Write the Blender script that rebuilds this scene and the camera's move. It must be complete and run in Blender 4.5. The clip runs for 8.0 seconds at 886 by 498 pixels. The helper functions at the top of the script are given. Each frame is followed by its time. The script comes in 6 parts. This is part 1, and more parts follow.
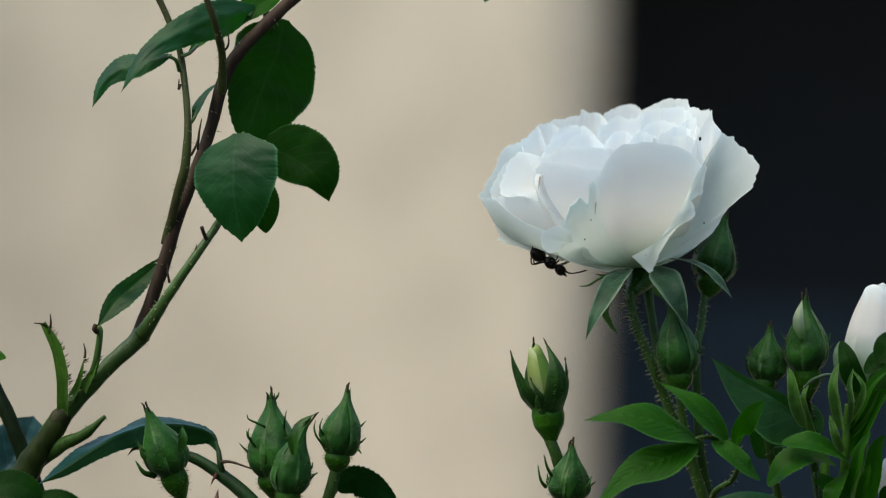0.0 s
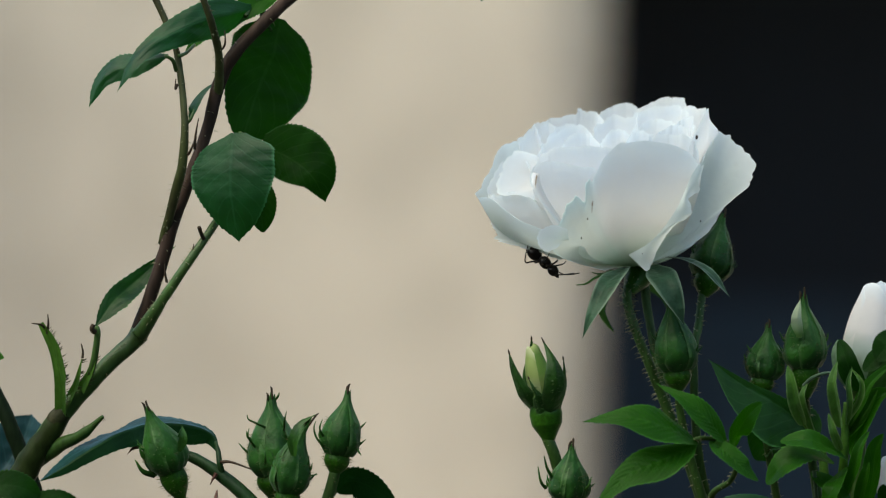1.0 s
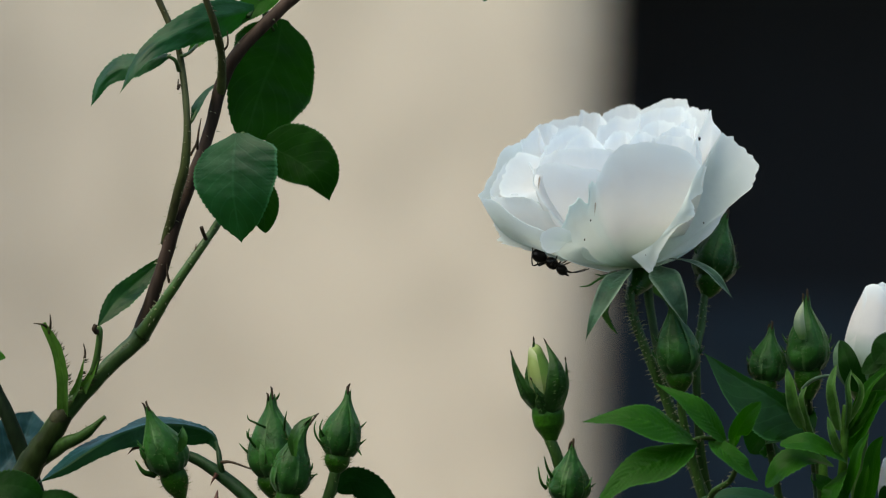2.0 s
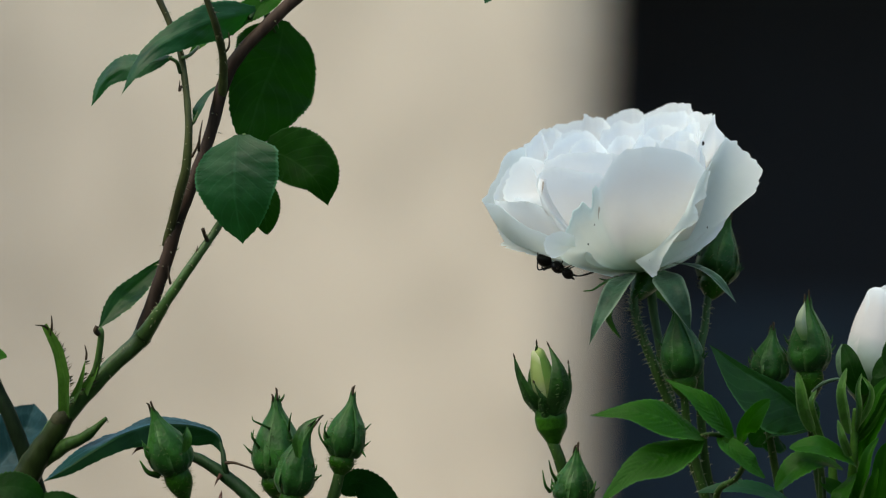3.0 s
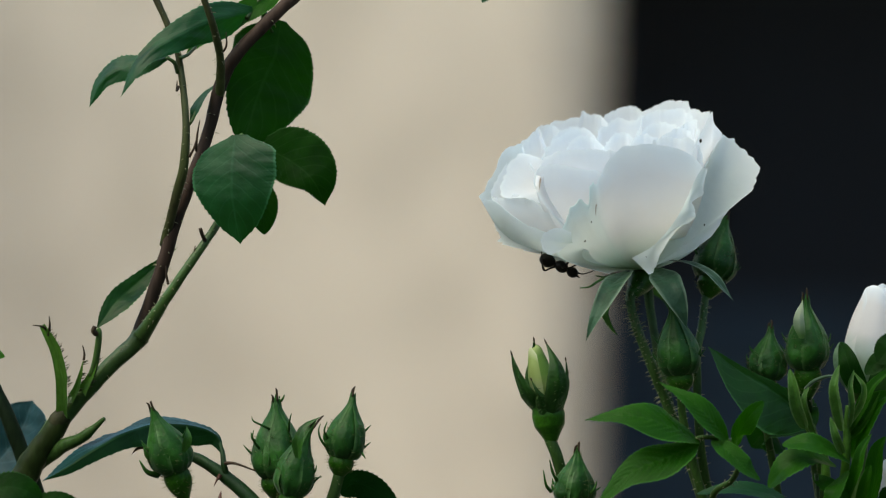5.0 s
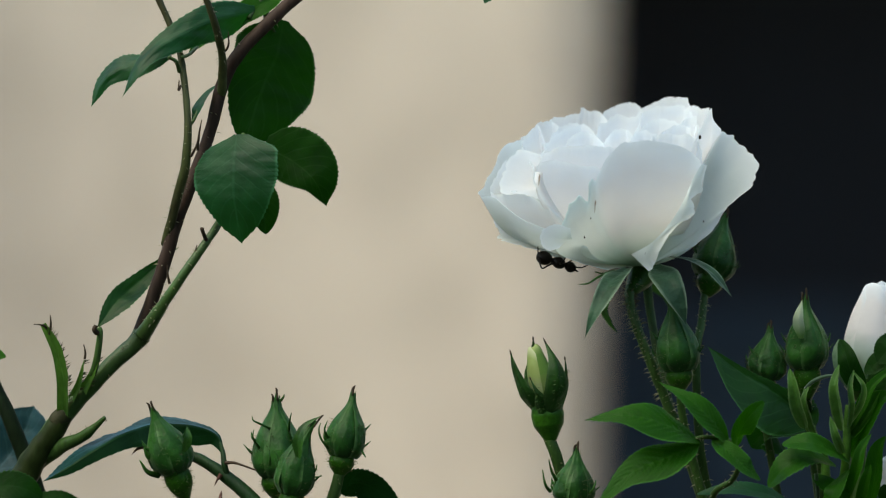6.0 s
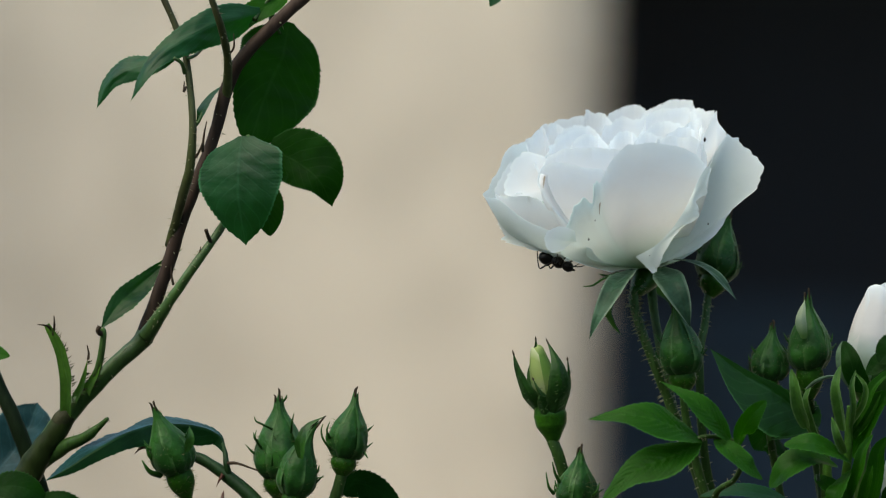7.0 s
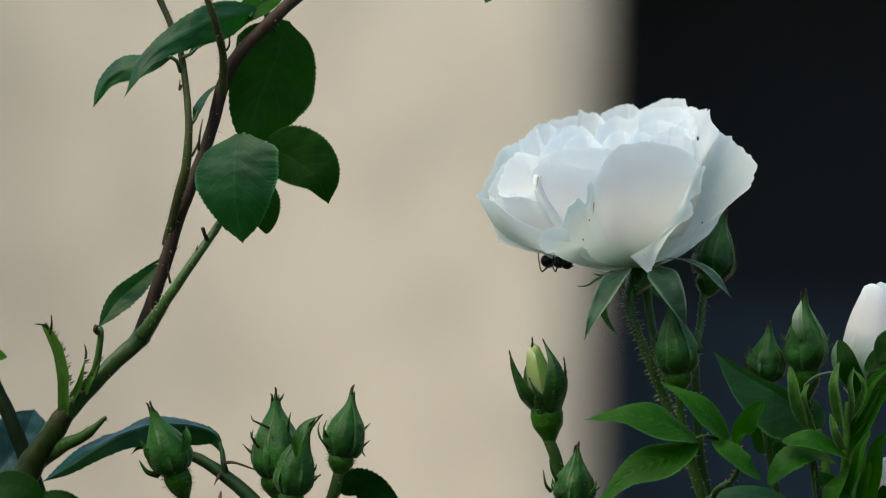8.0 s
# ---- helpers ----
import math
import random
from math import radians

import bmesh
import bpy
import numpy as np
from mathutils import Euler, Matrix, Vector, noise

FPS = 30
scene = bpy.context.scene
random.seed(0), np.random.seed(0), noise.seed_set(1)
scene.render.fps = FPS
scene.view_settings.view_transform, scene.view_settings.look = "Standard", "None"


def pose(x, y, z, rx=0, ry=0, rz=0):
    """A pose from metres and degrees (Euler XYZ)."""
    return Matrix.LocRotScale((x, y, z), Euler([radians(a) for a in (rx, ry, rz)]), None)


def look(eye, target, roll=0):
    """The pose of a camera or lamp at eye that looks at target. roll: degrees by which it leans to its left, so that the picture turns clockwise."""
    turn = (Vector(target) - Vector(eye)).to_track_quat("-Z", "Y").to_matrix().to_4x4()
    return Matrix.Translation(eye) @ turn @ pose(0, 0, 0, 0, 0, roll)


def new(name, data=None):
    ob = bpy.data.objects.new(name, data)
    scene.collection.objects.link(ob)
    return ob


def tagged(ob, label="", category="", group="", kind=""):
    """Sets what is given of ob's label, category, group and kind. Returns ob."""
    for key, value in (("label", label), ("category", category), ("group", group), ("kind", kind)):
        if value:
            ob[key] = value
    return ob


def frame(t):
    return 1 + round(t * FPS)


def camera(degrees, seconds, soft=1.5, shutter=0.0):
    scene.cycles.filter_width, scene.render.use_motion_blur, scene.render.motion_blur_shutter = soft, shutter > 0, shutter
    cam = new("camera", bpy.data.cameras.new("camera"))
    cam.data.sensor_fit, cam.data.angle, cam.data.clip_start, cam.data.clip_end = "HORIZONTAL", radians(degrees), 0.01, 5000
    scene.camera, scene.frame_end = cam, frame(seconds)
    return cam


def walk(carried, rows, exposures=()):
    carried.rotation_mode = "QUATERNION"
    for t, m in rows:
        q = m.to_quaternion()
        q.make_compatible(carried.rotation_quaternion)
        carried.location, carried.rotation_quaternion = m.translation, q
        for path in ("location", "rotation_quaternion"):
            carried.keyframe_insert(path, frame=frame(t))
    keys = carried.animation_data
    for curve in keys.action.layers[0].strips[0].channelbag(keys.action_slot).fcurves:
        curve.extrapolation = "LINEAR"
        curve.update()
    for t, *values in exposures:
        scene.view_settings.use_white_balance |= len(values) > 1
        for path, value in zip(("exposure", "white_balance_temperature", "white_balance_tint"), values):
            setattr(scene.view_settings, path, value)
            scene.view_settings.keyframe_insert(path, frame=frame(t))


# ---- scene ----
EYE_Z = 1.35
cam = camera(8.008, 8.0, soft=1.2)
# a long lens, focused on the front of the bush: the wall behind melts away
cam.data.dof.use_dof = True
cam.data.dof.focus_distance = 1.597
cam.data.dof.aperture_fstop = 12.5
STAND = look((0, -1.6, EYE_Z), (0, 0, EYE_Z))
walk(cam, [(0.0, STAND), (8.0, STAND)], exposures=[(0.0, 1.36, 8400, 1.6), (8.0, 1.36, 8400, 1.6)])

# ---- world and sun: a bright overcast day ----
world = bpy.data.worlds.new("sky")
scene.world = world
world.use_nodes = True
wn = world.node_tree.nodes
sky = wn.new("ShaderNodeTexSky")
sky.sky_type = "NISHITA"
sky.sun_disc = False
sky.sun_elevation, sky.sun_rotation = radians(56), radians(238)
sky.air_density, sky.dust_density, sky.ozone_density = 1.0, 0.4, 2.0
wn["Background"].inputs["Strength"].default_value = 0.15
world.node_tree.links.new(sky.outputs[0], wn["Background"].inputs["Color"])

sun_data = bpy.data.lights.new("sun", "SUN")
sun_data.energy, sun_data.angle, sun_data.color = 1.42, radians(62), (1.0, 0.94, 0.86)
sun = new("sun", sun_data)
sun.matrix_world = look((-2.3, -1.45, 4.1), (0, 0, 0))


# ---- materials ----
def material(name):
    m = bpy.data.materials.new(name)
    m.use_nodes = True
    return m, m.node_tree.nodes, m.node_tree.links, m.node_tree.nodes["Principled BSDF"]


def noise_node(n, l, scale, detail=4, coord="Object", stretch=None):
    tc = n.new("ShaderNodeTexCoord")
    nz = n.new("ShaderNodeTexNoise")
    nz.inputs["Scale"].default_value, nz.inputs["Detail"].default_value = scale, detail
    if stretch:
        mp = n.new("ShaderNodeMapping")
        mp.inputs["Scale"].default_value = stretch
        l.new(tc.outputs[coord], mp.inputs["Vector"])
        l.new(mp.outputs[0], nz.inputs["Vector"])
    else:
        l.new(tc.outputs[coord], nz.inputs["Vector"])
    return nz


def ramp(n, l, fac, stops):
    r = n.new("ShaderNodeValToRGB")
    e = r.color_ramp.elements
    e[0].position, e[0].color = stops[0][0], (*stops[0][1], 1)
    e[1].position, e[1].color = stops[-1][0], (*stops[-1][1], 1)
    for p, c in stops[1:-1]:
        x = e.new(p)
        x.color = (*c, 1)
    l.new(fac, r.inputs["Fac"])
    return r


def mixed(n, l, fac, a, b, blend="MIX"):
    m = n.new("ShaderNodeMix")
    m.data_type, m.blend_type = "RGBA", blend
    for value, slot in ((fac, 0), (a, 6), (b, 7)):
        if isinstance(value, (int, float)):
            m.inputs[slot].default_value = value
        elif isinstance(value, tuple):
            m.inputs[slot].default_value = (*value, 1)
        else:
            l.new(value, m.inputs[slot])
    return m.outputs[2]


def bumped(n, l, p, height, strength, distance):
    b = n.new("ShaderNodeBump")
    b.inputs["Strength"].default_value, b.inputs["Distance"].default_value = strength, distance
    l.new(height, b.inputs["Height"])
    l.new(b.outputs[0], p.inputs["Normal"])
    return b


def translucent(n, l, p, colour, share):
    """Lets part of the light through a thin petal or leaf."""
    t = n.new("ShaderNodeBsdfTranslucent")
    if isinstance(colour, tuple):
        t.inputs["Color"].default_value = (*colour, 1)
    else:
        l.new(colour, t.inputs["Color"])
    mx = n.new("ShaderNodeMixShader")
    mx.inputs[0].default_value = share
    l.new(p.outputs[0], mx.inputs[1])
    l.new(t.outputs[0], mx.inputs[2])
    l.new(mx.outputs[0], n["Material Output"].inputs["Surface"])


def petal_material(name, tip, heart, share, blush=None, flank=None):
    blush = blush or tip
    m, n, l, p = material(name)
    uv = n.new("ShaderNodeUVMap")
    sep = n.new("ShaderNodeSeparateXYZ")
    l.new(uv.outputs[0], sep.inputs[0])
    tone = ramp(n, l, sep.outputs[1], [(0.09, heart), (0.33, tuple(0.4 * a + 0.6 * b for a, b in zip(heart, tip))), (0.52, blush), (0.82, blush), (0.97, tip), (1.0, tuple(min(1.0, c * 1.09) for c in tip))])
    cloud = noise_node(n, l, 60, 3)
    tint = ramp(n, l, cloud.outputs[0], [(0.3, (0.93, 0.94, 0.95)), (0.7, (1, 1, 1))])
    colour = mixed(n, l, 1.0, tone.outputs[0], tint.outputs[0], "MULTIPLY")
    if flank:
        side = ramp(n, l, sep.outputs[0], [(0.48, flank), (0.62, (1, 1, 1))])
        colour = mixed(n, l, 1.0, colour, side.outputs[0], "MULTIPLY")
    l.new(colour, p.inputs["Base Color"])
    p.inputs["Roughness"].default_value = 0.55
    p.inputs["Specular IOR Level"].default_value = 0.3
    soft = noise_node(n, l, 85, 3)
    bumped(n, l, p, soft.outputs[0], 0.40, 0.0035)
    translucent(n, l, p, colour, share)
    return m


def leaf_material(name, dark, light, vein, rough, share, through_colour, shine=0.28, sky_sheen=0.0):
    m, n, l, p = material(name)
    uv = n.new("ShaderNodeUVMap")
    sep = n.new("ShaderNodeSeparateXYZ")
    l.new(uv.outputs[0], sep.inputs[0])
    cloud = noise_node(n, l, 120, 4)
    base = ramp(n, l, cloud.outputs[0], [(0.3, dark), (0.72, light)])
    # midrib and side veins, laid out along the blade
    away = n.new("ShaderNodeMath"); away.operation = "ABSOLUTE"
    l.new(sep.outputs[0], away.inputs[0])
    rib = n.new("ShaderNodeMapRange")
    rib.inputs["From Min"].default_value, rib.inputs["From Max"].default_value = 0.015, 0.05
    rib.inputs["To Min"].default_value, rib.inputs["To Max"].default_value = 1.0, 0.0
    l.new(away.outputs[0], rib.inputs["Value"])
    slant = n.new("ShaderNodeMath"); slant.operation = "MULTIPLY_ADD"
    slant.inputs[1].default_value = -0.32
    l.new(away.outputs[0], slant.inputs[0])
    stray = noise_node(n, l, 160, 2)
    bent = n.new("ShaderNodeMath"); bent.operation = "MULTIPLY_ADD"
    bent.inputs[1].default_value = 0.07
    l.new(stray.outputs[0], bent.inputs[0]); l.new(sep.outputs[1], bent.inputs[2])
    l.new(bent.outputs[0], slant.inputs[2])
    rows = n.new("ShaderNodeMath"); rows.operation = "MULTIPLY"
    rows.inputs[1].default_value = 8.0
    l.new(slant.outputs[0], rows.inputs[0])
    ping = n.new("ShaderNodeMath"); ping.operation = "PINGPONG"
    ping.inputs[1].default_value = 0.5
    l.new(rows.outputs[0], ping.inputs[0])
    side = n.new("ShaderNodeMapRange")
    side.inputs["From Min"].default_value, side.inputs["From Max"].default_value = 0.02, 0.10
    side.inputs["To Min"].default_value, side.inputs["To Max"].default_value = 0.65, 0.0
    l.new(ping.outputs[0], side.inputs["Value"])
    both = n.new("ShaderNodeMath"); both.operation = "MAXIMUM"
    l.new(rib.outputs[0], both.inputs[0]); l.new(side.outputs[0], both.inputs[1])
    soft = n.new("ShaderNodeMath"); soft.operation = "MULTIPLY"
    soft.inputs[1].default_value = 0.30
    l.new(both.outputs[0], soft.inputs[0])
    colour = mixed(n, l, soft.outputs[0], base.outputs[0], vein)
    margin = n.new("ShaderNodeMapRange")
    margin.inputs["From Min"].default_value, margin.inputs["From Max"].default_value = 0.93, 1.0
    margin.inputs["To Max"].default_value = 0.8
    l.new(away.outputs[0], margin.inputs["Value"])
    colour = mixed(n, l, margin.outputs[0], colour, tuple(min(1.0, 1.7 * c + 0.004) for c in vein))
    l.new(colour, p.inputs["Base Color"])
    gloss = noise_node(n, l, 110, 4)
    rr = n.new("ShaderNodeMapRange")
    rr.inputs["To Min"].default_value, rr.inputs["To Max"].default_value = rough - 0.16, rough + 0.22
    l.new(gloss.outputs[0], rr.inputs["Value"])
    l.new(rr.outputs[0], p.inputs["Roughness"])
    p.inputs["Specular IOR Level"].default_value = shine
    cells = noise_node(n, l, 900, 3)
    high = n.new("ShaderNodeMath"); high.operation = "MULTIPLY_ADD"
    high.inputs[1].default_value = -0.4
    l.new(both.outputs[0], high.inputs[0]); l.new(cells.outputs[0], high.inputs[2])
    bumped(n, l, p, high.outputs[0], 0.22, 0.0004)
    # blue-tinted sheen in place of the sky's reflection
    p.inputs["Sheen Weight"].default_value, p.inputs["Sheen Roughness"].default_value = sky_sheen, 0.35
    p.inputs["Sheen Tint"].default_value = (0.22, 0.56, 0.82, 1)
    translucent(n, l, p, through_colour, share)
    return m


def skin_material(name, a, b, rough, scale=150, stretch=None, bump=0.25, sheen=0.0, share=0.0, shine=0.2):
    """Bark, bud and sepal skins: two tones in soft streaks and a fine grain."""
    m, n, l, p = material(name)
    big = noise_node(n, l, scale, 3, "Object", stretch)
    fine = noise_node(n, l, scale * 7, 3, "Object", stretch)
    tone = ramp(n, l, big.outputs[0], [(0.32, a), (0.68, b)])
    spots = ramp(n, l, fine.outputs[0], [(0.3, (0.7, 0.7, 0.7)), (0.65, (1.1, 1.1, 1.1))])
    skin = mixed(n, l, 1.0, tone.outputs[0], spots.outputs[0], "MULTIPLY")
    l.new(skin, p.inputs["Base Color"])
    p.inputs["Roughness"].default_value = rough
    p.inputs["Sheen Weight"].default_value = sheen
    p.inputs["Specular IOR Level"].default_value = shine
    bumped(n, l, p, fine.outputs[0], bump, 0.0004)
    if share:
        translucent(n, l, p, b, share)
    return m


def sepal_material(name, a, b, pale):
    """Sepals: mottled green with a pale downy margin."""
    m, n, l, p = material(name)
    uv = n.new("ShaderNodeUVMap")
    sep = n.new("ShaderNodeSeparateXYZ")
    l.new(uv.outputs[0], sep.inputs[0])
    off = n.new("ShaderNodeMath"); off.operation = "ABSOLUTE"
    l.new(sep.outputs[0], off.inputs[0])
    big, fine = noise_node(n, l, 170, 3), noise_node(n, l, 1100, 3)
    tone = ramp(n, l, big.outputs[0], [(0.32, a), (0.68, b)])
    margin = n.new("ShaderNodeMapRange")
    margin.inputs["From Min"].default_value, margin.inputs["From Max"].default_value = 0.74, 1.0
    margin.inputs["To Max"].default_value = 0.85
    l.new(off.outputs[0], margin.inputs["Value"])
    edged = mixed(n, l, margin.outputs[0], tone.outputs[0], pale)
    spots = ramp(n, l, fine.outputs[0], [(0.3, (0.8, 0.8, 0.8)), (0.65, (1.1, 1.1, 1.1))])
    l.new(mixed(n, l, 1.0, edged, spots.outputs[0], "MULTIPLY"), p.inputs["Base Color"])
    p.inputs["Roughness"].default_value = 0.48
    p.inputs["Specular IOR Level"].default_value = 0.22
    # a soft pale down
    p.inputs["Sheen Weight"].default_value, p.inputs["Sheen Roughness"].default_value = 0.10, 0.45
    p.inputs["Sheen Tint"].default_value = (0.70, 0.92, 0.82, 1)
    folds = noise_node(n, l, 330, 2)
    rough = n.new("ShaderNodeMath"); rough.operation = "MULTIPLY_ADD"
    rough.inputs[1].default_value = 0.15
    l.new(fine.outputs[0], rough.inputs[0]); l.new(folds.outputs[0], rough.inputs[2])
    bumped(n, l, p, rough.outputs[0], 0.5, 0.0012)
    translucent(n, l, p, b, 0.16)
    return m


PETAL = petal_material("petal_white", (0.870, 0.915, 0.940), (0.40, 0.57, 0.41), 0.55, (0.875, 0.866, 0.862))
PETAL_OUTER = petal_material("petal_outer", (0.82, 0.895, 0.90), (0.36, 0.53, 0.37), 0.52, (0.735, 0.82, 0.79))
PETAL_FRONT = petal_material("petal_front", (0.830, 0.885, 0.892), (0.40, 0.57, 0.41), 0.54, (0.776, 0.776, 0.764), (0.86, 0.95, 0.92))
BUD_PETAL = petal_material("petal_unopened", (0.36, 0.46, 0.17), (0.05, 0.15, 0.012), 0.25, (0.13, 0.27, 0.05))
BUD_PETAL_PALE = petal_material("petal_unopened_pale", (0.56, 0.61, 0.36), (0.08, 0.20, 0.02), 0.25, (0.30, 0.40, 0.13))
# darker copy of the edged sepal, with the half-open bud's shade in its colour
SEPAL_SHADED = sepal_material("sepal_shaded", (0.004, 0.028, 0.003), (0.015, 0.070, 0.008), (0.045, 0.100, 0.030))
YOUNG_LEAFLET = sepal_material("young_leaflet", (0.020, 0.078, 0.009), (0.056, 0.160, 0.024), (0.15, 0.25, 0.10))
LEAF = leaf_material("leaf_mature", (0.0018, 0.027, 0.008), (0.0055, 0.070, 0.022), (0.026, 0.130, 0.056), 0.46, 0.30, (0.006, 0.15, 0.004), 0.33)
LEAF_MID = leaf_material("leaf_mid_green", (0.0020, 0.021, 0.0028), (0.0070, 0.055, 0.0066), (0.030, 0.115, 0.032), 0.42, 0.28, (0.007, 0.105, 0.002), 0.22)
# the sky's reflection is put into this leaf's base colour as blue
LEAF_SKY_BLUE = leaf_material("leaf_sky_blue", (0.0050, 0.026, 0.030), (0.016, 0.062, 0.074), (0.045, 0.125, 0.140), 0.45, 0.10, (0.004, 0.06, 0.004), 0.14, 0.3)
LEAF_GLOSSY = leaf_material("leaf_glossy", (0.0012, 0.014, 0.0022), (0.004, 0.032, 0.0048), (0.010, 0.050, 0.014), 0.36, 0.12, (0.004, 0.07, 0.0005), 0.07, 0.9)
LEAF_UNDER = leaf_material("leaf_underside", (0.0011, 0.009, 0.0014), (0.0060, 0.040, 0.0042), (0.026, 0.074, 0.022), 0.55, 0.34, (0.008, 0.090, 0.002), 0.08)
LEAF_YOUNG = leaf_material("leaf_young", (0.006, 0.046, 0.0018), (0.013, 0.084, 0.0040), (0.036, 0.145, 0.020), 0.44, 0.28, (0.016, 0.16, 0.001), 0.10)
BARK = skin_material("cane_bark", (0.019, 0.013, 0.009), (0.064, 0.040, 0.030), 0.55, 100, (1, 1, 0.25), 0.35, 0.0, 0.0, 0.10)
GREEN_BARK = skin_material("cane_green", (0.026, 0.056, 0.013), (0.050, 0.116, 0.027), 0.45, 90, (1, 1, 0.4), 0.35, 0.0, 0.0, 0.3)
STEM = skin_material("stem_green", (0.016, 0.048, 0.008), (0.043, 0.102, 0.021), 0.5, 200, (1, 1, 0.3))
DARK_STEM = skin_material("stem_dark_green", (0.008, 0.034, 0.009), (0.021, 0.064, 0.018), 0.5, 200, (1, 1, 0.3))
SEPAL = skin_material("sepal_green", (0.006, 0.042, 0.003), (0.036, 0.145, 0.019), 0.46, 160, None, 0.28, 0.0, 0.12, 0.32)
SEPAL_EDGED = sepal_material("sepal_edged", (0.0038, 0.040, 0.0045), (0.023, 0.122, 0.0155), (0.075, 0.180, 0.055))
SEPAL_BENT = sepal_material("sepal_bent", (0.014, 0.050, 0.024), (0.040, 0.105, 0.058), (0.22, 0.31, 0.22))
SEPAL_PALE = skin_material("sepal_pale", (0.026, 0.070, 0.034), (0.072, 0.145, 0.080), 0.55, 160, None, 0.3, 0.3, 0.2)
HIP = skin_material("hip_green", (0.010, 0.060, 0.003), (0.026, 0.110, 0.007), 0.42, 180)
SHOOT = skin_material("shoot_green", (0.020, 0.082, 0.007), (0.052, 0.150, 0.018), 0.45, 170, None, 0.3, 0.0, 0.25)
HAIR = skin_material("bristle", (0.18, 0.20, 0.11), (0.38, 0.38, 0.26), 0.5, 300, None, 0.2, 0.0, 0.4)
SHOOT_BARK = skin_material("shoot_bark", (0.038, 0.038, 0.016), (0.062, 0.082, 0.026), 0.5, 120, (1, 1, 0.3))
STIPULE = skin_material("stipule_pale", (0.022, 0.075, 0.009), (0.070, 0.180, 0.024), 0.5, 120, None, 0.3, 0.0, 0.35)
NODE_BARK = skin_material("cane_joint", (0.020, 0.028, 0.010), (0.052, 0.046, 0.026), 0.55, 130, None, 0.4, 0.0, 0.0, 0.08)
BASE_BARK = skin_material("cane_base", (0.006, 0.013, 0.003), (0.026, 0.042, 0.010), 0.5, 90, (1, 1, 0.4), 0.6, 0.0, 0.0, 0.08)
# green cane darkened in its colour for the shade on the left
SHADED_CANE = skin_material("cane_shaded", (0.004, 0.010, 0.004), (0.010, 0.021, 0.008), 0.6, 140, (1, 1, 0.3), 0.25, 0.0, 0.0, 0.06)
BRUISE = skin_material("petal_bruise", (0.24, 0.19, 0.14), (0.42, 0.36, 0.30), 0.6, 400, None, 0.2, 0.0, 0.3)
HAIR_FINE = skin_material("fine_hair", (0.07, 0.10, 0.035), (0.16, 0.19, 0.08), 0.5, 300, None, 0.2, 0.0, 0.3)
DRY = skin_material("dry_tip", (0.030, 0.020, 0.012), (0.060, 0.040, 0.024), 0.7, 300)
THORN = skin_material("thorn", (0.12, 0.055, 0.045), (0.22, 0.11, 0.085), 0.45, 300)
CHITIN = skin_material("ant_black", (0.006, 0.005, 0.005), (0.014, 0.010, 0.009), 0.28, 500, None, 0.15)


def plaster_material():
    m, n, l, p = material("wall_plaster")
    big = noise_node(n, l, 1.0, 5, "Object", (1, 1, 0.55))
    mid = noise_node(n, l, 8, 5, "Object", (1.0, 1, 0.7))
    fine = noise_node(n, l, 220, 4)
    a = ramp(n, l, big.outputs[0], [(0.3, (0.482, 0.405, 0.325)), (0.7, (0.580, 0.496, 0.404))])
    b = ramp(n, l, mid.outputs[0], [(0.34, (0.85, 0.845, 0.835)), (0.64, (1.05, 1.045, 1.04))])
    both = mixed(n, l, 1.0, a.outputs[0], b.outputs[0], "MULTIPLY")
    # the western stretch of the wall goes broadly darker and greyer
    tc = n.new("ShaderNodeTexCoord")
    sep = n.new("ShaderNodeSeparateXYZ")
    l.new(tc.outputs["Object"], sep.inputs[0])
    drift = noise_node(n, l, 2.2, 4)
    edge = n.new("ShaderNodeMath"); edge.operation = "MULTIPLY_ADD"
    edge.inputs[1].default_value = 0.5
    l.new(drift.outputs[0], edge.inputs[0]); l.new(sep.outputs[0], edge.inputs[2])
    west_tone = ramp(n, l, edge.outputs[0], [(0.0, (0.78, 0.79, 0.81)), (0.42, (1.0, 1.0, 1.0))])
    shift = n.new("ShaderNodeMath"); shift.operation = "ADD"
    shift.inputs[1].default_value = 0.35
    l.new(edge.outputs[0], shift.inputs[0]); l.new(shift.outputs[0], west_tone.inputs["Fac"])
    l.new(mixed(n, l, 1.0, both, west_tone.outputs[0], "MULTIPLY"), p.inputs["Base Color"])
    p.inputs["Roughness"].default_value = 0.9
    bumped(n, l, p, fine.outputs[0], 0.5, 0.004)
    return m


def paint_material(name, a, b, rough):
    m, n, l, p = material(name)
    cloud = noise_node(n, l, 3, 5)
    fine = noise_node(n, l, 60, 3, "Object", (1, 1, 0.1))
    l.new(ramp(n, l, cloud.outputs[0], [(0.3, a), (0.7, b)]).outputs[0], p.inputs["Base Color"])
    p.inputs["Roughness"].default_value = rough
    bumped(n, l, p, fine.outputs[0], 0.2, 0.002)
    return m


PLASTER = plaster_material()
DOOR_PAINT = paint_material("door_navy", (0.0108, 0.0295, 0.056), (0.0198, 0.050, 0.091), 0.7)
# near-black paint: shade of the upper doorway put into the colour
SHADED_PANEL = paint_material("door_shaded_panel", (0.0019, 0.0062, 0.0135), (0.0034, 0.0105, 0.0220), 0.75)
STONE = paint_material("step_stone", (0.22, 0.20, 0.17), (0.32, 0.29, 0.25), 0.85)
# near-black, so the added recess bounces no light onto the door
SHADE_BOX = paint_material("shade_box_dark", (0.006, 0.007, 0.010), (0.010, 0.011, 0.015), 0.9)
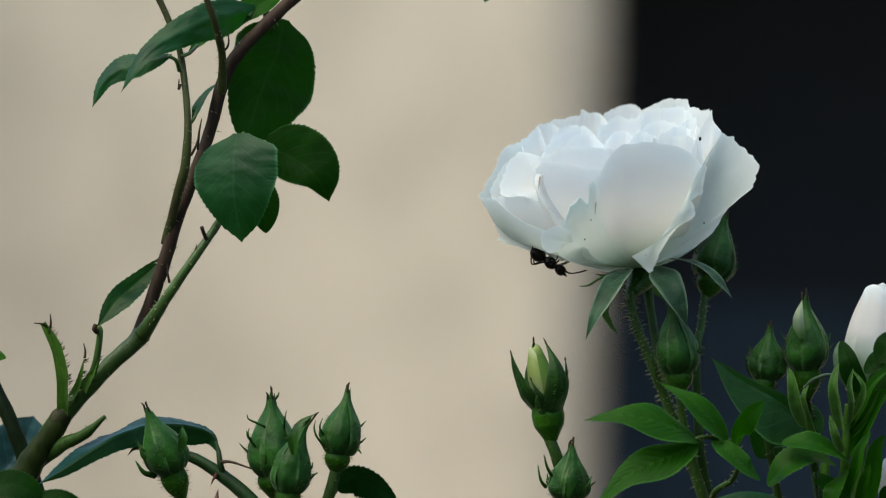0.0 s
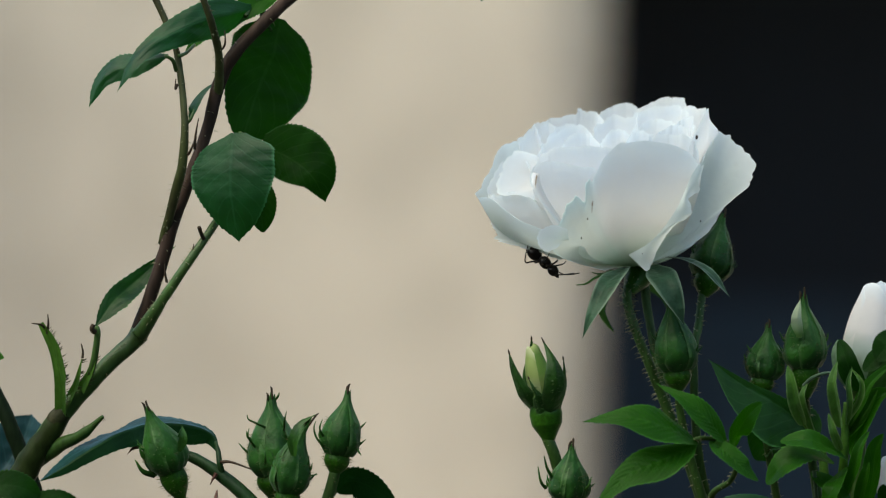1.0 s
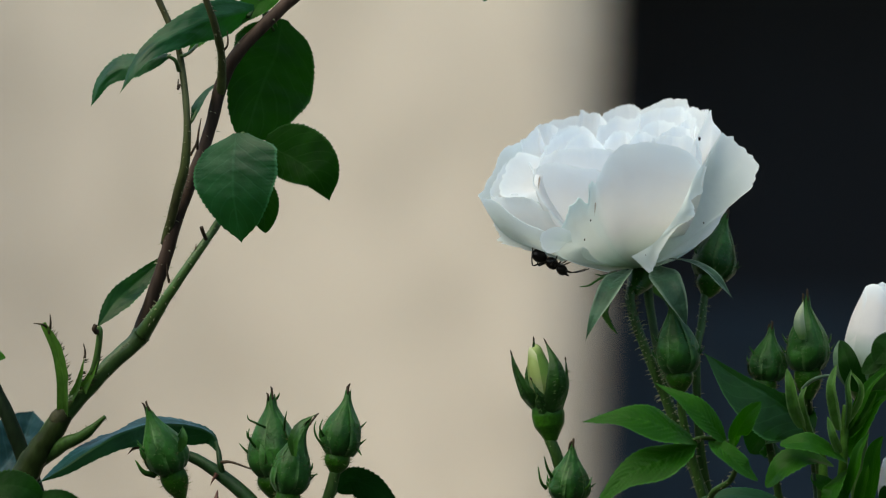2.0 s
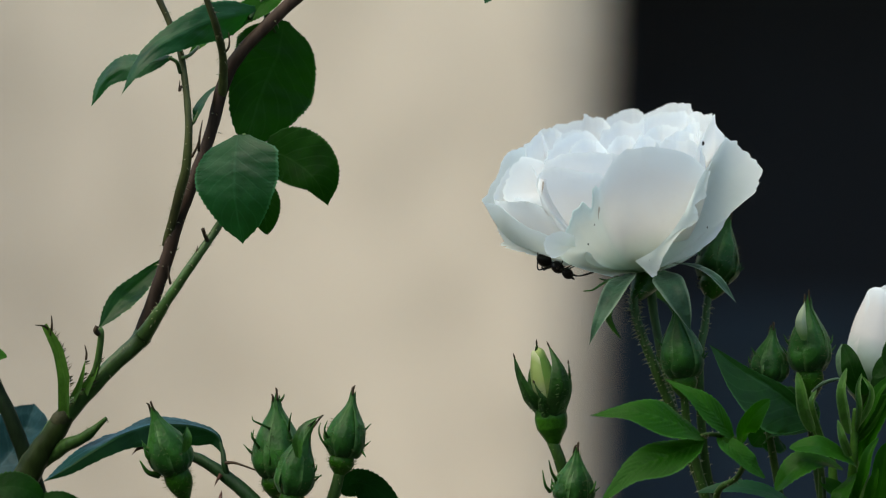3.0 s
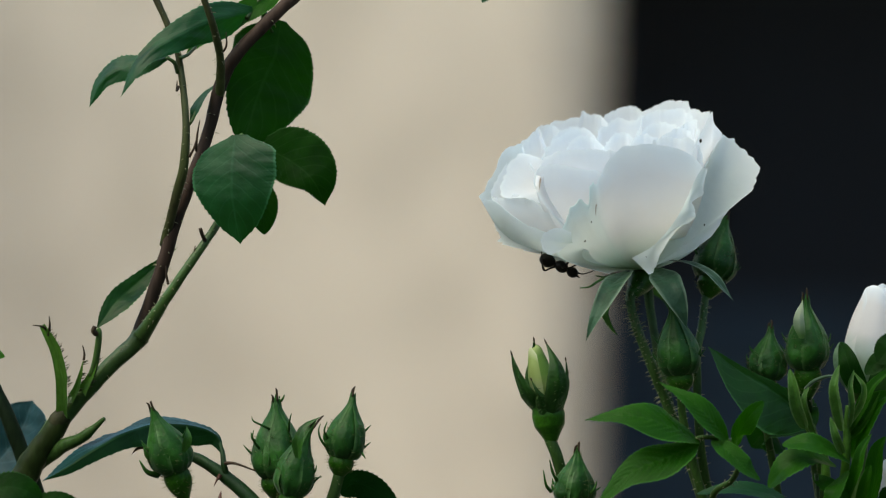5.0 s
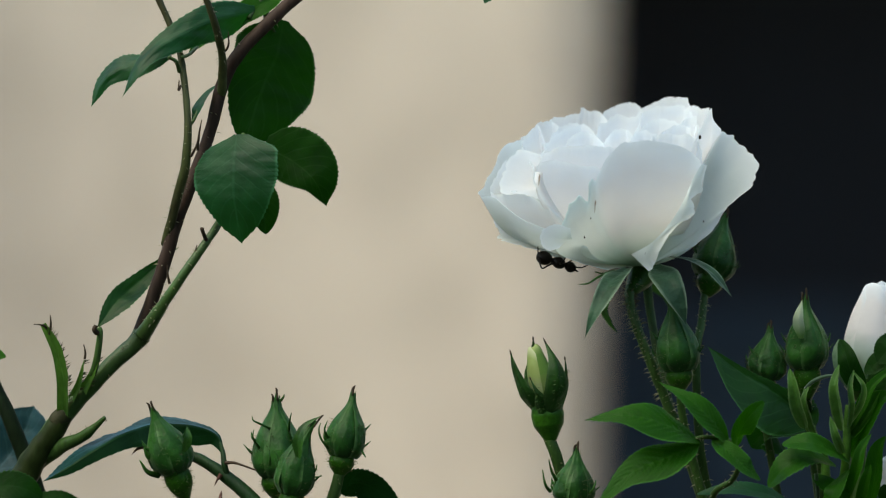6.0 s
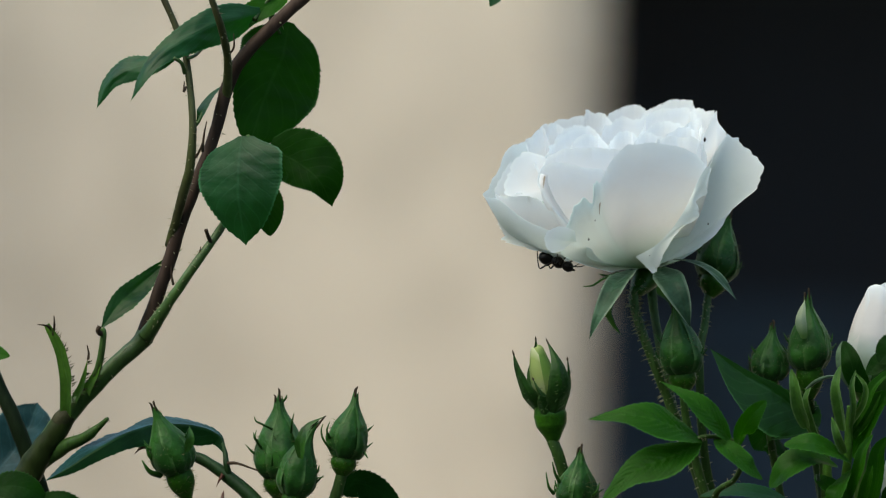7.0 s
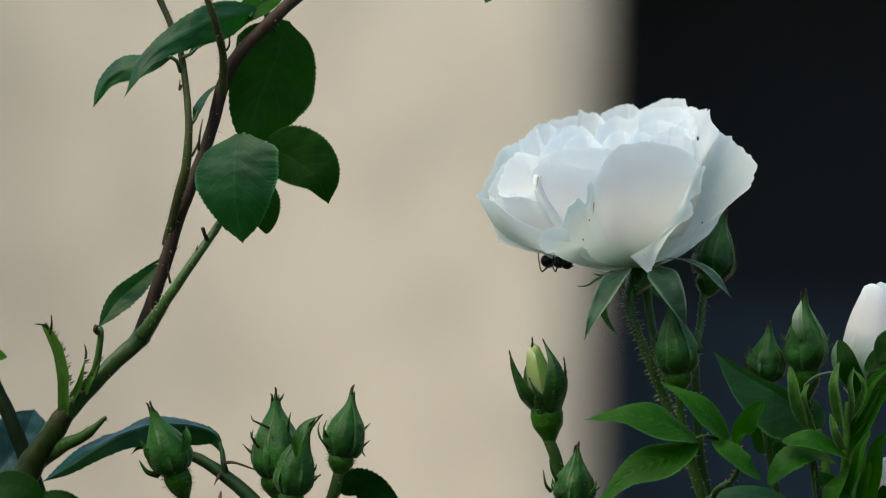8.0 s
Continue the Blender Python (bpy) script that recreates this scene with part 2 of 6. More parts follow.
# dark paint of the added walls that block the low sky
SKY_BLOCK = paint_material("sky_block_wall", (0.055, 0.055, 0.045), (0.095, 0.09, 0.075), 0.9)
METAL = paint_material("dark_iron", (0.05, 0.05, 0.05), (0.09, 0.09, 0.09), 0.4)


def soil_material():
    m, n, l, p = material("garden_ground")
    big = noise_node(n, l, 0.8, 5)
    fine = noise_node(n, l, 40, 5)
    tone = ramp(n, l, big.outputs[0], [(0.35, (0.030, 0.045, 0.016)), (0.65, (0.060, 0.050, 0.035))])
    grit = ramp(n, l, fine.outputs[0], [(0.3, (0.6, 0.6, 0.6)), (0.7, (1.2, 1.2, 1.2))])
    # dark soil under the roses; unseen pale gravel added to bounce light up the wall
    tc = n.new("ShaderNodeTexCoord")
    sep = n.new("ShaderNodeSeparateXYZ")
    l.new(tc.outputs["Object"], sep.inputs[0])
    near = n.new("ShaderNodeMapRange")
    near.inputs["From Min"].default_value, near.inputs["From Max"].default_value = 2.2, 2.5
    l.new(sep.outputs[1], near.inputs["Value"])
    bed = mixed(n, l, near.outputs[0], tone.outputs[0], (0.54, 0.485, 0.40))
    l.new(mixed(n, l, 1.0, bed, grit.outputs[0], "MULTIPLY"), p.inputs["Base Color"])
    p.inputs["Roughness"].default_value = 0.95
    bumped(n, l, p, fine.outputs[0], 0.8, 0.02)
    return m


SOIL = soil_material()

# ---- helpers of the place ----
HOME = {}


def spot(u, v, d=0.0):
    """A place in the bush: u across and v down in steps of 1/7 mm at the bush's own plane, d millimetres deeper."""
    k = 1 + d / 1600
    return Vector(((u - 784) / 7000 * k, d / 1000, EYE_Z + (441 - v) / 7000 * k))


U = 1 / 7000


def thing(name, base, label, category, group=""):
    ob = new(name)
    ob.location = base
    ob.empty_display_size = 0.01
    HOME[ob.name] = Vector(base)
    return tagged(ob, label, category, group)


def part(name, bm, mat, parent, label="", origin=None, smooth=True):
    home = Vector(origin) if origin is not None else HOME[parent.name]
    bm.transform(Matrix.Translation(-home))
    me = bpy.data.meshes.new(name)
    bm.to_mesh(me)
    bm.free()
    me.materials.append(mat)
    if smooth:
        me.polygons.foreach_set("use_smooth", [True] * len(me.polygons))
    ob = new(name, me)
    ob.parent = parent
    ob.location = home - HOME[parent.name]
    HOME[ob.name] = home
    return tagged(ob, label)


def structure(name, bm, mat, label, category):
    me = bpy.data.meshes.new(name)
    bm.to_mesh(me)
    bm.free()
    me.materials.append(mat)
    return tagged(new(name, me), label, category, kind="structure")


def box(bm, x0, y0, z0, x1, y1, z1, bevel=0.0):
    r = bmesh.ops.create_cube(bm, size=1.0)
    for v in r["verts"]:
        v.co = Vector((x0 + (v.co.x + 0.5) * (x1 - x0), y0 + (v.co.y + 0.5) * (y1 - y0), z0 + (v.co.z + 0.5) * (z1 - z0)))
    if bevel:
        edges = list({e for v in r["verts"] for e in v.link_edges})
        bmesh.ops.bevel(bm, geom=edges, offset=bevel, segments=2, affect="EDGES")
    return bm


def glide(points, n):
    """n+1 places along a smooth line through the points."""
    p = [Vector(q) for q in points]
    p = [2 * p[0] - p[1]] + p + [2 * p[-1] - p[-2]]
    k, out = len(points) - 1, []
    for i in range(n + 1):
        x = min(i / n * k, k - 1e-6)
        j, f = int(x), x - int(x)
        a, b, c, d = p[j:j + 4]
        out.append(0.5 * (2 * b + (c - a) * f + (2 * a - 5 * b + 4 * c - d) * f * f + (3 * b - a - 3 * c + d) * f ** 3))
    return out


def between(values, f):
    x = min(f * (len(values) - 1), len(values) - 1 - 1e-6)
    j = int(x)
    return values[j] + (values[j + 1] - values[j]) * (x - j)


def tube(points, radii, n=24, sides=10, bm=None, uneven=0.0):
    """A tapered stem through the points, closed at both ends."""
    bm = bm or bmesh.new()
    line = glide(points, n)
    rings, nrm = [], None
    for i, c in enumerate(line):
        t = (line[min(i + 1, n)] - line[max(i - 1, 0)]).normalized()
        if nrm is None:
            nrm = t.orthogonal()
        nrm = (nrm - t * nrm.dot(t)).normalized()
        bi = t.cross(nrm)
        r = between(radii, i / n)
        ring = []
        for k in range(sides):
            a = 2 * math.pi * k / sides
            w = nrm * math.cos(a) + bi * math.sin(a)
            q = 1 + uneven * noise.noise((c + w * r) * 260)
            ring.append(bm.verts.new(c + w * r * q))
        rings.append(ring)
    for p, q in zip(rings, rings[1:]):
        for k in range(sides):
            bm.faces.new((p[k], p[(k + 1) % sides], q[(k + 1) % sides], q[k]))
    bm.faces.new(rings[0][::-1])
    bm.faces.new(rings[-1])
    return bm


def spine_cone(bm, at, way, length, thick, bend=None):
    """One bristle or thorn."""
    way = way.normalized()
    a = way.orthogonal().normalized()
    b = way.cross(a)
    root = [bm.verts.new(at + (a * math.cos(x) + b * math.sin(x)) * thick) for x in (0, 2.1, 4.2)]
    mid = at + way * length * 0.55
    ring = [bm.verts.new(mid + (a * math.cos(x) + b * math.sin(x)) * thick * 0.5) for x in (0, 2.1, 4.2)]
    top = bm.verts.new(at + way * length + (bend if bend is not None else Vector()))
    for k in range(3):
        j = (k + 1) % 3
        bm.faces.new((root[k], root[j], ring[j], ring[k]))
        bm.faces.new((ring[k], ring[j], top))


def bristles(points, radii, count, length, seed, bm=None, span=(0.0, 1.0), thick=1.25 * U, droop=0.25):
    bm = bm or bmesh.new()
    rnd = random.Random(seed)
    line = glide(points, 60)
    for _ in range(count):
        f = span[0] + (span[1] - span[0]) * rnd.random()
        i = min(int(f * 60), 59)
        t = (line[i + 1] - line[i]).normalized()
        a = t.orthogonal().normalized()
        w = Matrix.Rotation(rnd.random() * 6.283, 3, t) @ a
        r = between(radii, f)
        ln = length * rnd.uniform(0.5, 1.25)
        way = w - t * droop * rnd.uniform(-0.6, 1.4)
        spine_cone(bm, line[i] + w * r * 0.85, way, ln, thick, Vector((0, 0, -ln * 0.15)))
    return bm


def glide_number(values, f):
    """A smooth curve through the values, at f from 0 to 1."""
    k = len(values) - 1
    x = min(f * k, k - 1e-6)
    j, g = int(x), x - int(x)
    b, c = values[j], values[j + 1]
    a = values[j - 1] if j else b
    d = values[j + 2] if j + 2 <= k else c
    return max(0.0, 0.5 * (2 * b + (c - a) * g + (2 * a - 5 * b + 4 * c - d) * g * g + (3 * b - a - 3 * c + d) * g ** 3))


def blade(points, width, face, fold=0.15, cup=0.0, teeth=22, tooth=0.10, shape=(0.6, 0.75), ribs=0.03, twist=0.0, wave=0.0, n=None, m=7, seed=0, crumple=0.05, half=None):
    """A leaf blade along a midrib line: toothed edge, raised ribs, a fold along the middle. face: the way its upper side looks.
    half: breadths beside the midrib, left and right of its way, at even steps from foot to tip, in place of shape."""
    bm = bmesh.new()
    uv = bm.loops.layers.uv.new("UVMap")
    n = n or max(12, teeth * 6)
    line = glide(points, n)
    p, q = shape
    peak = (p / (p + q)) ** p * (q / (p + q)) ** q
    grid = []
    for i, c in enumerate(line):
        s = i / n
        t = (line[min(i + 1, n)] - line[max(i - 1, 0)]).normalized()
        f = Vector(face)
        f = (f - t * f.dot(t)).normalized()
        f = Matrix.Rotation(twist * (s - 0.5), 3, t) @ f
        side = t.cross(f)
        w = width * (max(s, 0.002) ** p * max(1 - s, 0.0) ** q) / peak
        row = []
        for j in range(-m, m + 1):
            a = j / m
            edge = 1.0
            if abs(j) == m and teeth:
                edge += tooth * (0.7 + 0.6 * noise.noise(Vector((int(s * teeth) * 3.1 + j, width * 900, 0)))) * (1.7 * ((s * teeth + seed * 0.37) % 1.0) - 0.7)
            wa = w
            if half:
                across = Vector((side.x, 0, side.z)).normalized() * (1 if a > 0 else -1)
                wa = glide_number(half[1] if a > 0 else half[0], s) * U / max(0.35, (side * (1 if a > 0 else -1) + f * (fold - cup)).dot(across))
                edge = 1.0
                if abs(j) == m and teeth:
                    x = s * teeth + seed * 0.37 + (0.4 if a > 0 else 0) + 0.35 * noise.noise(Vector((s * teeth * 0.9, a, width * 900)))
                    bite = (x % 1.0) ** 1.3 - 0.45
                    edge += tooth * U * 38 / max(wa, 12 * U) * bite * (0.8 + 0.5 * noise.noise(Vector((int(x) * 1.7, a * 5, width * 500)))) * min(1.0, 8 * s)
            rib = abs(((s - abs(a) * 0.30) * 12.0) % 1.0 - 0.5) * 2
            up = fold * abs(a) - cup * a * a + ribs * (rib - 0.5) * (1 - abs(a)) * min(1, 6 * abs(a)) + wave * math.sin(s * 11 + seed + (2 if a > 0 else 0)) * a * a
            up += crumple * (noise.noise(Vector((s * 4.5, a * 1.7, width * 3000))) + 0.6 * noise.noise(Vector((s * 11, a * 4, width * 3000 + 9)))) * min(1, 5 * s)
            row.append((bm.verts.new(c + side * a * wa * edge + f * up * wa), a, s))
        grid.append(row)
    for r0, r1 in zip(grid, grid[1:]):
        for k in range(2 * m):
            quad = (r0[k], r0[k + 1], r1[k + 1], r1[k])
            fc = bm.faces.new([x[0] for x in quad])
            for loop, x in zip(fc.loops, quad):
                loop[uv].uv = (x[1], x[2])
    return bm


FRONT = Vector((0, -1, 0))

# ---- the large structure: ground, house wall, doorway ----
WALL_Y, EDGE_X, DEEP = 6.4, 0.2030, 1.2
bm = bmesh.new()
bmesh.ops.create_grid(bm, x_segments=60, y_segments=60, size=400)
for v in bm.verts:
    if abs(v.co.x) > 20 or abs(v.co.y) > 20:
        v.co.z = 0.4 * noise.noise(v.co * 0.02)
structure("ground", bm, SOIL, "dark garden soil, with pale gravel added before the house to bounce light", "ground")

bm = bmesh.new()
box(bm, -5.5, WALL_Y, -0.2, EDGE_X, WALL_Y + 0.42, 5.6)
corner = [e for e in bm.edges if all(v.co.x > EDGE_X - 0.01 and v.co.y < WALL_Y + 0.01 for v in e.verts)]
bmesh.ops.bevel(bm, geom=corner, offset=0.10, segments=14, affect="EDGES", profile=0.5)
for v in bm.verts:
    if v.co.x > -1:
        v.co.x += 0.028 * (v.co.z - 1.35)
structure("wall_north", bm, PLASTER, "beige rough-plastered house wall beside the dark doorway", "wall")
# unseen walls south, west and east, added so light falls mainly from above
bm = bmesh.new()
box(bm, -5.8, -4.3, -0.2, 5.8, -4.0, 3.0, 0.02)
structure("wall_south", bm, SKY_BLOCK, "unseen dark wall added behind the camera against low skylight", "wall")
for name, x in (("wall_west", -5.8), ("wall_east", 5.5)):
    bm = bmesh.new()
    box(bm, x, -3.99, -0.2, x + 0.3, WALL_Y - 0.01, 3.0, 0.02)
    structure(name, bm, SKY_BLOCK, "unseen dark side wall added against low skylight", "wall")
bm = bmesh.new()
box(bm, EDGE_X + 1.06, WALL_Y, -0.2, 5.5, WALL_Y + 0.42, 5.6)
structure("wall_north_east", bm, PLASTER, "beige rough-plastered house wall beyond the doorway", "wall")
# lintel out of view, set low to cut sky off the upper door
bm = bmesh.new()
box(bm, EDGE_X, WALL_Y, 1.96, EDGE_X + 1.06, WALL_Y + 0.42, 5.6)
structure("wall_lintel", bm, PLASTER, "beige plastered wall above the doorway", "wall")
bm = bmesh.new()
box(bm, EDGE_X, WALL_Y - 0.25, -0.2, EDGE_X + 1.06, WALL_Y + 0.42, 0.14, 0.01)
structure("doorstep", bm, STONE, "grey stone step under the dark door", "step")
# recess added out of view to darken the door: walls, ceiling, floor
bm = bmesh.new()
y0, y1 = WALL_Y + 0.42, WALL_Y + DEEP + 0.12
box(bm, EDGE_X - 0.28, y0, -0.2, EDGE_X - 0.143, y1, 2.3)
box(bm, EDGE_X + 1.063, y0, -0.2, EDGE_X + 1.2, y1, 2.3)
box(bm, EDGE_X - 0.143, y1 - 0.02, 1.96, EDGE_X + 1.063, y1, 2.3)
structure("wall_shade_box", bm, SHADE_BOX, "dark walls added behind the doorway to keep light off the door", "wall")
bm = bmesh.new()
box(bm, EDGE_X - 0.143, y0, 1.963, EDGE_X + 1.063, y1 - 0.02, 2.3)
structure("ceiling", bm, SHADE_BOX, "dark ceiling added to keep light off the door", "ceiling")
bm = bmesh.new()
box(bm, EDGE_X - 0.143, y0, -0.2, EDGE_X + 1.063, y1, 0.136)
structure("floor", bm, STONE, "grey stone floor of the added recess before the door", "floor")


def navy_door():
    x0, x1, y = EDGE_X - 0.14, EDGE_X + 1.06, WALL_Y + DEEP
    d = tagged(thing("door_1", (x0, y, 0.14), "closed dark navy painted door deep in the wall", "door"), kind="structure")
    bm = bmesh.new()
    box(bm, x0, y, 0.14, x0 + 0.07, y + 0.10, 1.96, 0.004)
    box(bm, x1 - 0.07, y, 0.14, x1, y + 0.10, 1.96, 0.004)
    box(bm, x0 + 0.07, y, 1.95, x1 - 0.07, y + 0.10, 1.96, 0.004)
    part("door_frame", bm, DOOR_PAINT, d, smooth=False)
    bm = bmesh.new()
    box(bm, x0 + 0.073, y + 0.03, 0.15, x1 - 0.073, y + 0.075, 1.947, 0.003)
    leaf = part("door_leaf", bm, DOOR_PAINT, d, smooth=False)
    # upper door painted darker, as the shade under the lintel
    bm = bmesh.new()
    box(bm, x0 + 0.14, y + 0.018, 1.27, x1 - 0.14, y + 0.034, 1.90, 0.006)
    part("upper_panel", bm, SHADED_PANEL, leaf, "near-black upper panel painted for the shade high in the doorway", smooth=False)
    for zz in (0.28, 0.82):
        for xx in (x0 + 0.22, x0 + 0.66):
            bm = bmesh.new()
            box(bm, xx, y + 0.018, zz, xx + 0.33, y + 0.034, zz + 0.46, 0.006)
            part("panel", bm, DOOR_PAINT, leaf, smooth=False)
    bm = tube([(x1 - 0.12, y + 0.03, 1.05), (x1 - 0.12, y - 0.03, 1.05), (x1 - 0.2, y - 0.035, 1.05)], [0.009, 0.009, 0.008], 14)
    part("door_handle", bm, METAL, leaf, "dark iron lever handle")


navy_door()


# ---- buds ----
def wrapped_petals(parent, base, tip, size, mat, turn=0.0, straight=False, side_mat=None):
    """Unopened petals wound round each other, from the foot at base to the closed tip."""
    axis = tip - base
    zz = axis.normalized()
    xx = (FRONT - zz * FRONT.dot(zz)).normalized()
    yy = zz.cross(xx)
    length = axis.length
    for k, (az, wid, dr, dh) in enumerate(((0.6, 1.5, 0.0, 0.0), (-1.2, 1.6, 0.03, -0.02), (2.2, 1.6, 0.02, 0.01), (3.9, 1.6, 0.04, -0.05), (0.0, 3.14, -0.08, -0.03))):
        bm = bmesh.new()
        uvl = bm.loops.layers.uv.new("UVMap")
        grid = []
        for i in range(25):
            s = i / 24
            row = []
            for j in range(25):
                a = j / 12 - 1
                h = s * (1 - 0.14 * abs(a) ** 3) * (1 + dh)
                r = size * (math.sin(min(1.0, h * 1.25 + 0.1) * math.pi * 0.5) ** 0.7 * (1 - 0.80 * max(0, h - 0.25) ** 1.2 / 0.70 if not straight or dr < 0 else (1 - 0.70 * max(0, h - 0.12) / 0.88) * math.sqrt(max(0.05, 1 - max(0.0, h - 0.93) ** 2 / 0.006))) + dr + 0.03 * a * (1 - h) + 0.03 * noise.noise(Vector((a * 2 + az, h * 3, dr * 50))))
                ang = turn + az + a * wid * (1 - 0.25 * h) + 0.5 * h
                row.append((bm.verts.new(base + zz * (h * length) + (xx * math.cos(ang) + yy * math.sin(ang)) * max(r, 0.5 * U)), (a * 0.5 + 0.5, s)))
            grid.append(row)
        for p, q in zip(grid, grid[1:]):
            for j in range(24):
                quad = (p[j], p[j + 1], q[j + 1], q[j])
                f = bm.faces.new([x[0] for x in quad])
                for lp, x in zip(f.loops, quad):
                    lp[uvl].uv = x[1]
        part("petal", bm, side_mat if side_mat and k == 1 else mat, parent)


def bud(root, base, tip, size, az=0.0, hip=0.21, seed=0, hairs=26, bend=None):
    """A rosebud from the foot of its hip to the tip of its sepals; size: half its greatest width."""
    base, tip = Vector(base), Vector(tip)
    axis = tip - base
    length = axis.length
    zz = axis.normalized()
    xx = (FRONT - zz * FRONT.dot(zz)).normalized()
    yy = zz.cross(xx)
    bend = Vector(bend) if bend is not None else Vector()
    rnd = random.Random(seed)
    prof = [(0.0, 0.22), (0.05, 0.42), (0.10, 0.60), (0.15, 0.68), (0.19, 0.66), (0.22, 0.62), (0.25, 0.74), (0.31, 0.93), (0.37, 1.0),
            (0.45, 0.98), (0.53, 0.90), (0.61, 0.75), (0.69, 0.54), (0.77, 0.34), (0.84, 0.19), (0.92, 0.13), (1.0, 0.10)]

    def rad(h):
        h = h / hip * 0.21 if h < hip else 0.21 + (h - hip) / (1 - hip) * 0.79
        for (a, ra), (b, rb) in zip(prof, prof[1:]):
            if h <= b:
                f = (h - a) / (b - a)
                return size * (ra + (rb - ra) * f)
        return size * prof[-1][1]

    def place(h, ang, r):
        return base + zz * (h * length) + (xx * math.cos(ang) + yy * math.sin(ang)) * r + bend * max(0, h - 0.6) ** 2 * 6

    def lathe(h0, h1, n, shrink=1.0, lumps=0.0):
        bm = bmesh.new()
        uvl = bm.loops.layers.uv.new("UVMap")
        rings = []
        for i in range(n + 1):
            h = h0 + (h1 - h0) * i / n
            rings.append([bm.verts.new(place(h, 2 * math.pi * k / 20, rad(h) * shrink * (1 + lumps * math.sin(5 * 2 * math.pi * k / 20 + h * 6)))) for k in range(20)])
        for i, (p, q) in enumerate(zip(rings, rings[1:])):
            for k in range(20):
                f = bm.faces.new((p[k], p[(k + 1) % 20], q[(k + 1) % 20], q[k]))
                for lp, (a, b) in zip(f.loops, ((k, i), (k + 1, i), (k + 1, i + 1), (k, i + 1))):
                    lp[uvl].uv = (a / 20, b / n)
        bm.faces.new(rings[0][::-1])
        bm.faces.new(rings[-1])
        return bm

    foot = part("bud", lathe(0.0, hip + 0.03, 14, 1.0, 0.015), HIP, root, "round green hip of the bud", origin=base)
    part("petal_core", lathe(hip - 0.01, 0.74, 20, 0.90, 0.04), SEPAL, foot, "tight petals inside the bud")
    for k in range(5):
        ang0 = az + 2 * math.pi * k / 5
        bm = bmesh.new()
        uvl = bm.loops.layers.uv.new("UVMap")
        n, m = 26, 6
        ln = rnd.uniform(0.90, 0.99) if k else 1.0
        grid = []
        sway_x = rnd.uniform(-0.25, 0.25)
        for i in range(n + 1):
            s = i / n
            h = hip + 0.01 + (ln - hip - 0.01) * s
            half = 0.76 + 0.5 * max(0.0, s - 0.7) / 0.3
            row = []
            for j in range(-m, m + 1):
                a = j / m
                point = 1 - 0.92 * max(0.0, (s - 0.84) / 0.16) ** 1.5
                ang = ang0 + a * half * point + sway_x * s * s
                lump = noise.noise(Vector((k * 3.7 + a * 1.4, s * 3.5, seed * 1.3)))
                ridge = (0.08 * (1 - abs(a)) ** 2 + (0.07 if k % 2 else 0.0) + 0.15 * lump) * size * (1 - 0.75 * s)
                row.append(bm.verts.new(place(h, ang, rad(h) * 1.01 + ridge)))
            grid.append(row)
        for i, (p, q) in enumerate(zip(grid, grid[1:])):
            for j in range(2 * m):
                f = bm.faces.new((p[j], p[j + 1], q[j + 1], q[j]))
                for lp, (jj, ii) in zip(f.loops, ((j, i), (j + 1, i), (j + 1, i + 1), (j, i + 1))):
                    lp[uvl].uv = (jj / m - 1, ii / n)
        tips = grid[-4][m].co.copy(), grid[-1][m].co.copy()
        # side lobes: thin slips that stand off the sepals
        if k in (0, 2):
            for sgn in (-1, 1):
                h, ang = hip + 0.12 + 0.22 * rnd.random(), sgn * rnd.uniform(1.2, 1.8)
                r = rad(h)
                tube([place(h, ang, r * 0.92), place(h + 0.04, ang, r * 1.12), place(h + 0.10, ang, r * rnd.uniform(1.15, 1.4))], [3.2 * U, 2.2 * U, 0.6 * U], 7, 6, bm)
        sep = part("sepal", bm, SEPAL_EDGED, foot)
        if k in (0, 3):
            a, b = tips
            part("dry_tip", tube([a, b, b + (b - a) * 0.3 + Vector((rnd.uniform(-4, 4) * U, 0, 0))], [1.6 * U, 2.2 * U, 0.8 * U], 8, 6), DRY, sep, "dry brown tip")
    bm = bmesh.new()
    for _ in range(int(hairs * 6)):
        h, ang = rnd.uniform(0.06, 0.62), rnd.uniform(0, 6.283)
        a = place(h, ang, rad(h))
        w = (place(h, ang, rad(h) * 2) - a).normalized() + zz * rnd.uniform(-0.3, 0.5)
        spine_cone(bm, a, w, rnd.uniform(5, 11) * U, 0.5 * U)
    tagged(part("bristles", bm, HAIR_FINE, foot, "fine glandular bristles"), kind="stuff")
    return foot


def stem_of(root, points, radii, mat, hairs=0, hair_len=6 * U, seed=1, name="stem", span=(0, 1), n=30):
    part(name, tube(points, radii, n, 12, uneven=0.10), mat, root)
    if hairs:
        tagged(part("bristles", bristles(points, radii, hairs, hair_len, seed, span=span), HAIR, root, "fine glandular bristles"), kind="stuff")


def ground_at(x, y):
    return Vector((x, y, -0.06))


def lower_stem(root, top, foot, r0, r1, mat=None):
    """The bare lower cane of a stem, out of the bush's dense part down into the soil."""
    top, foot = Vector(top), Vector(foot)
    mid = top.lerp(foot, 0.5) + Vector((0.01, 0.0, 0.02))
    part("lower_cane", tube([top + Vector((0, 0, 0.004)), mid, foot], [r0, (r0 + r1) / 2, r1], 20, 10, uneven=0.1), mat or STEM, root)


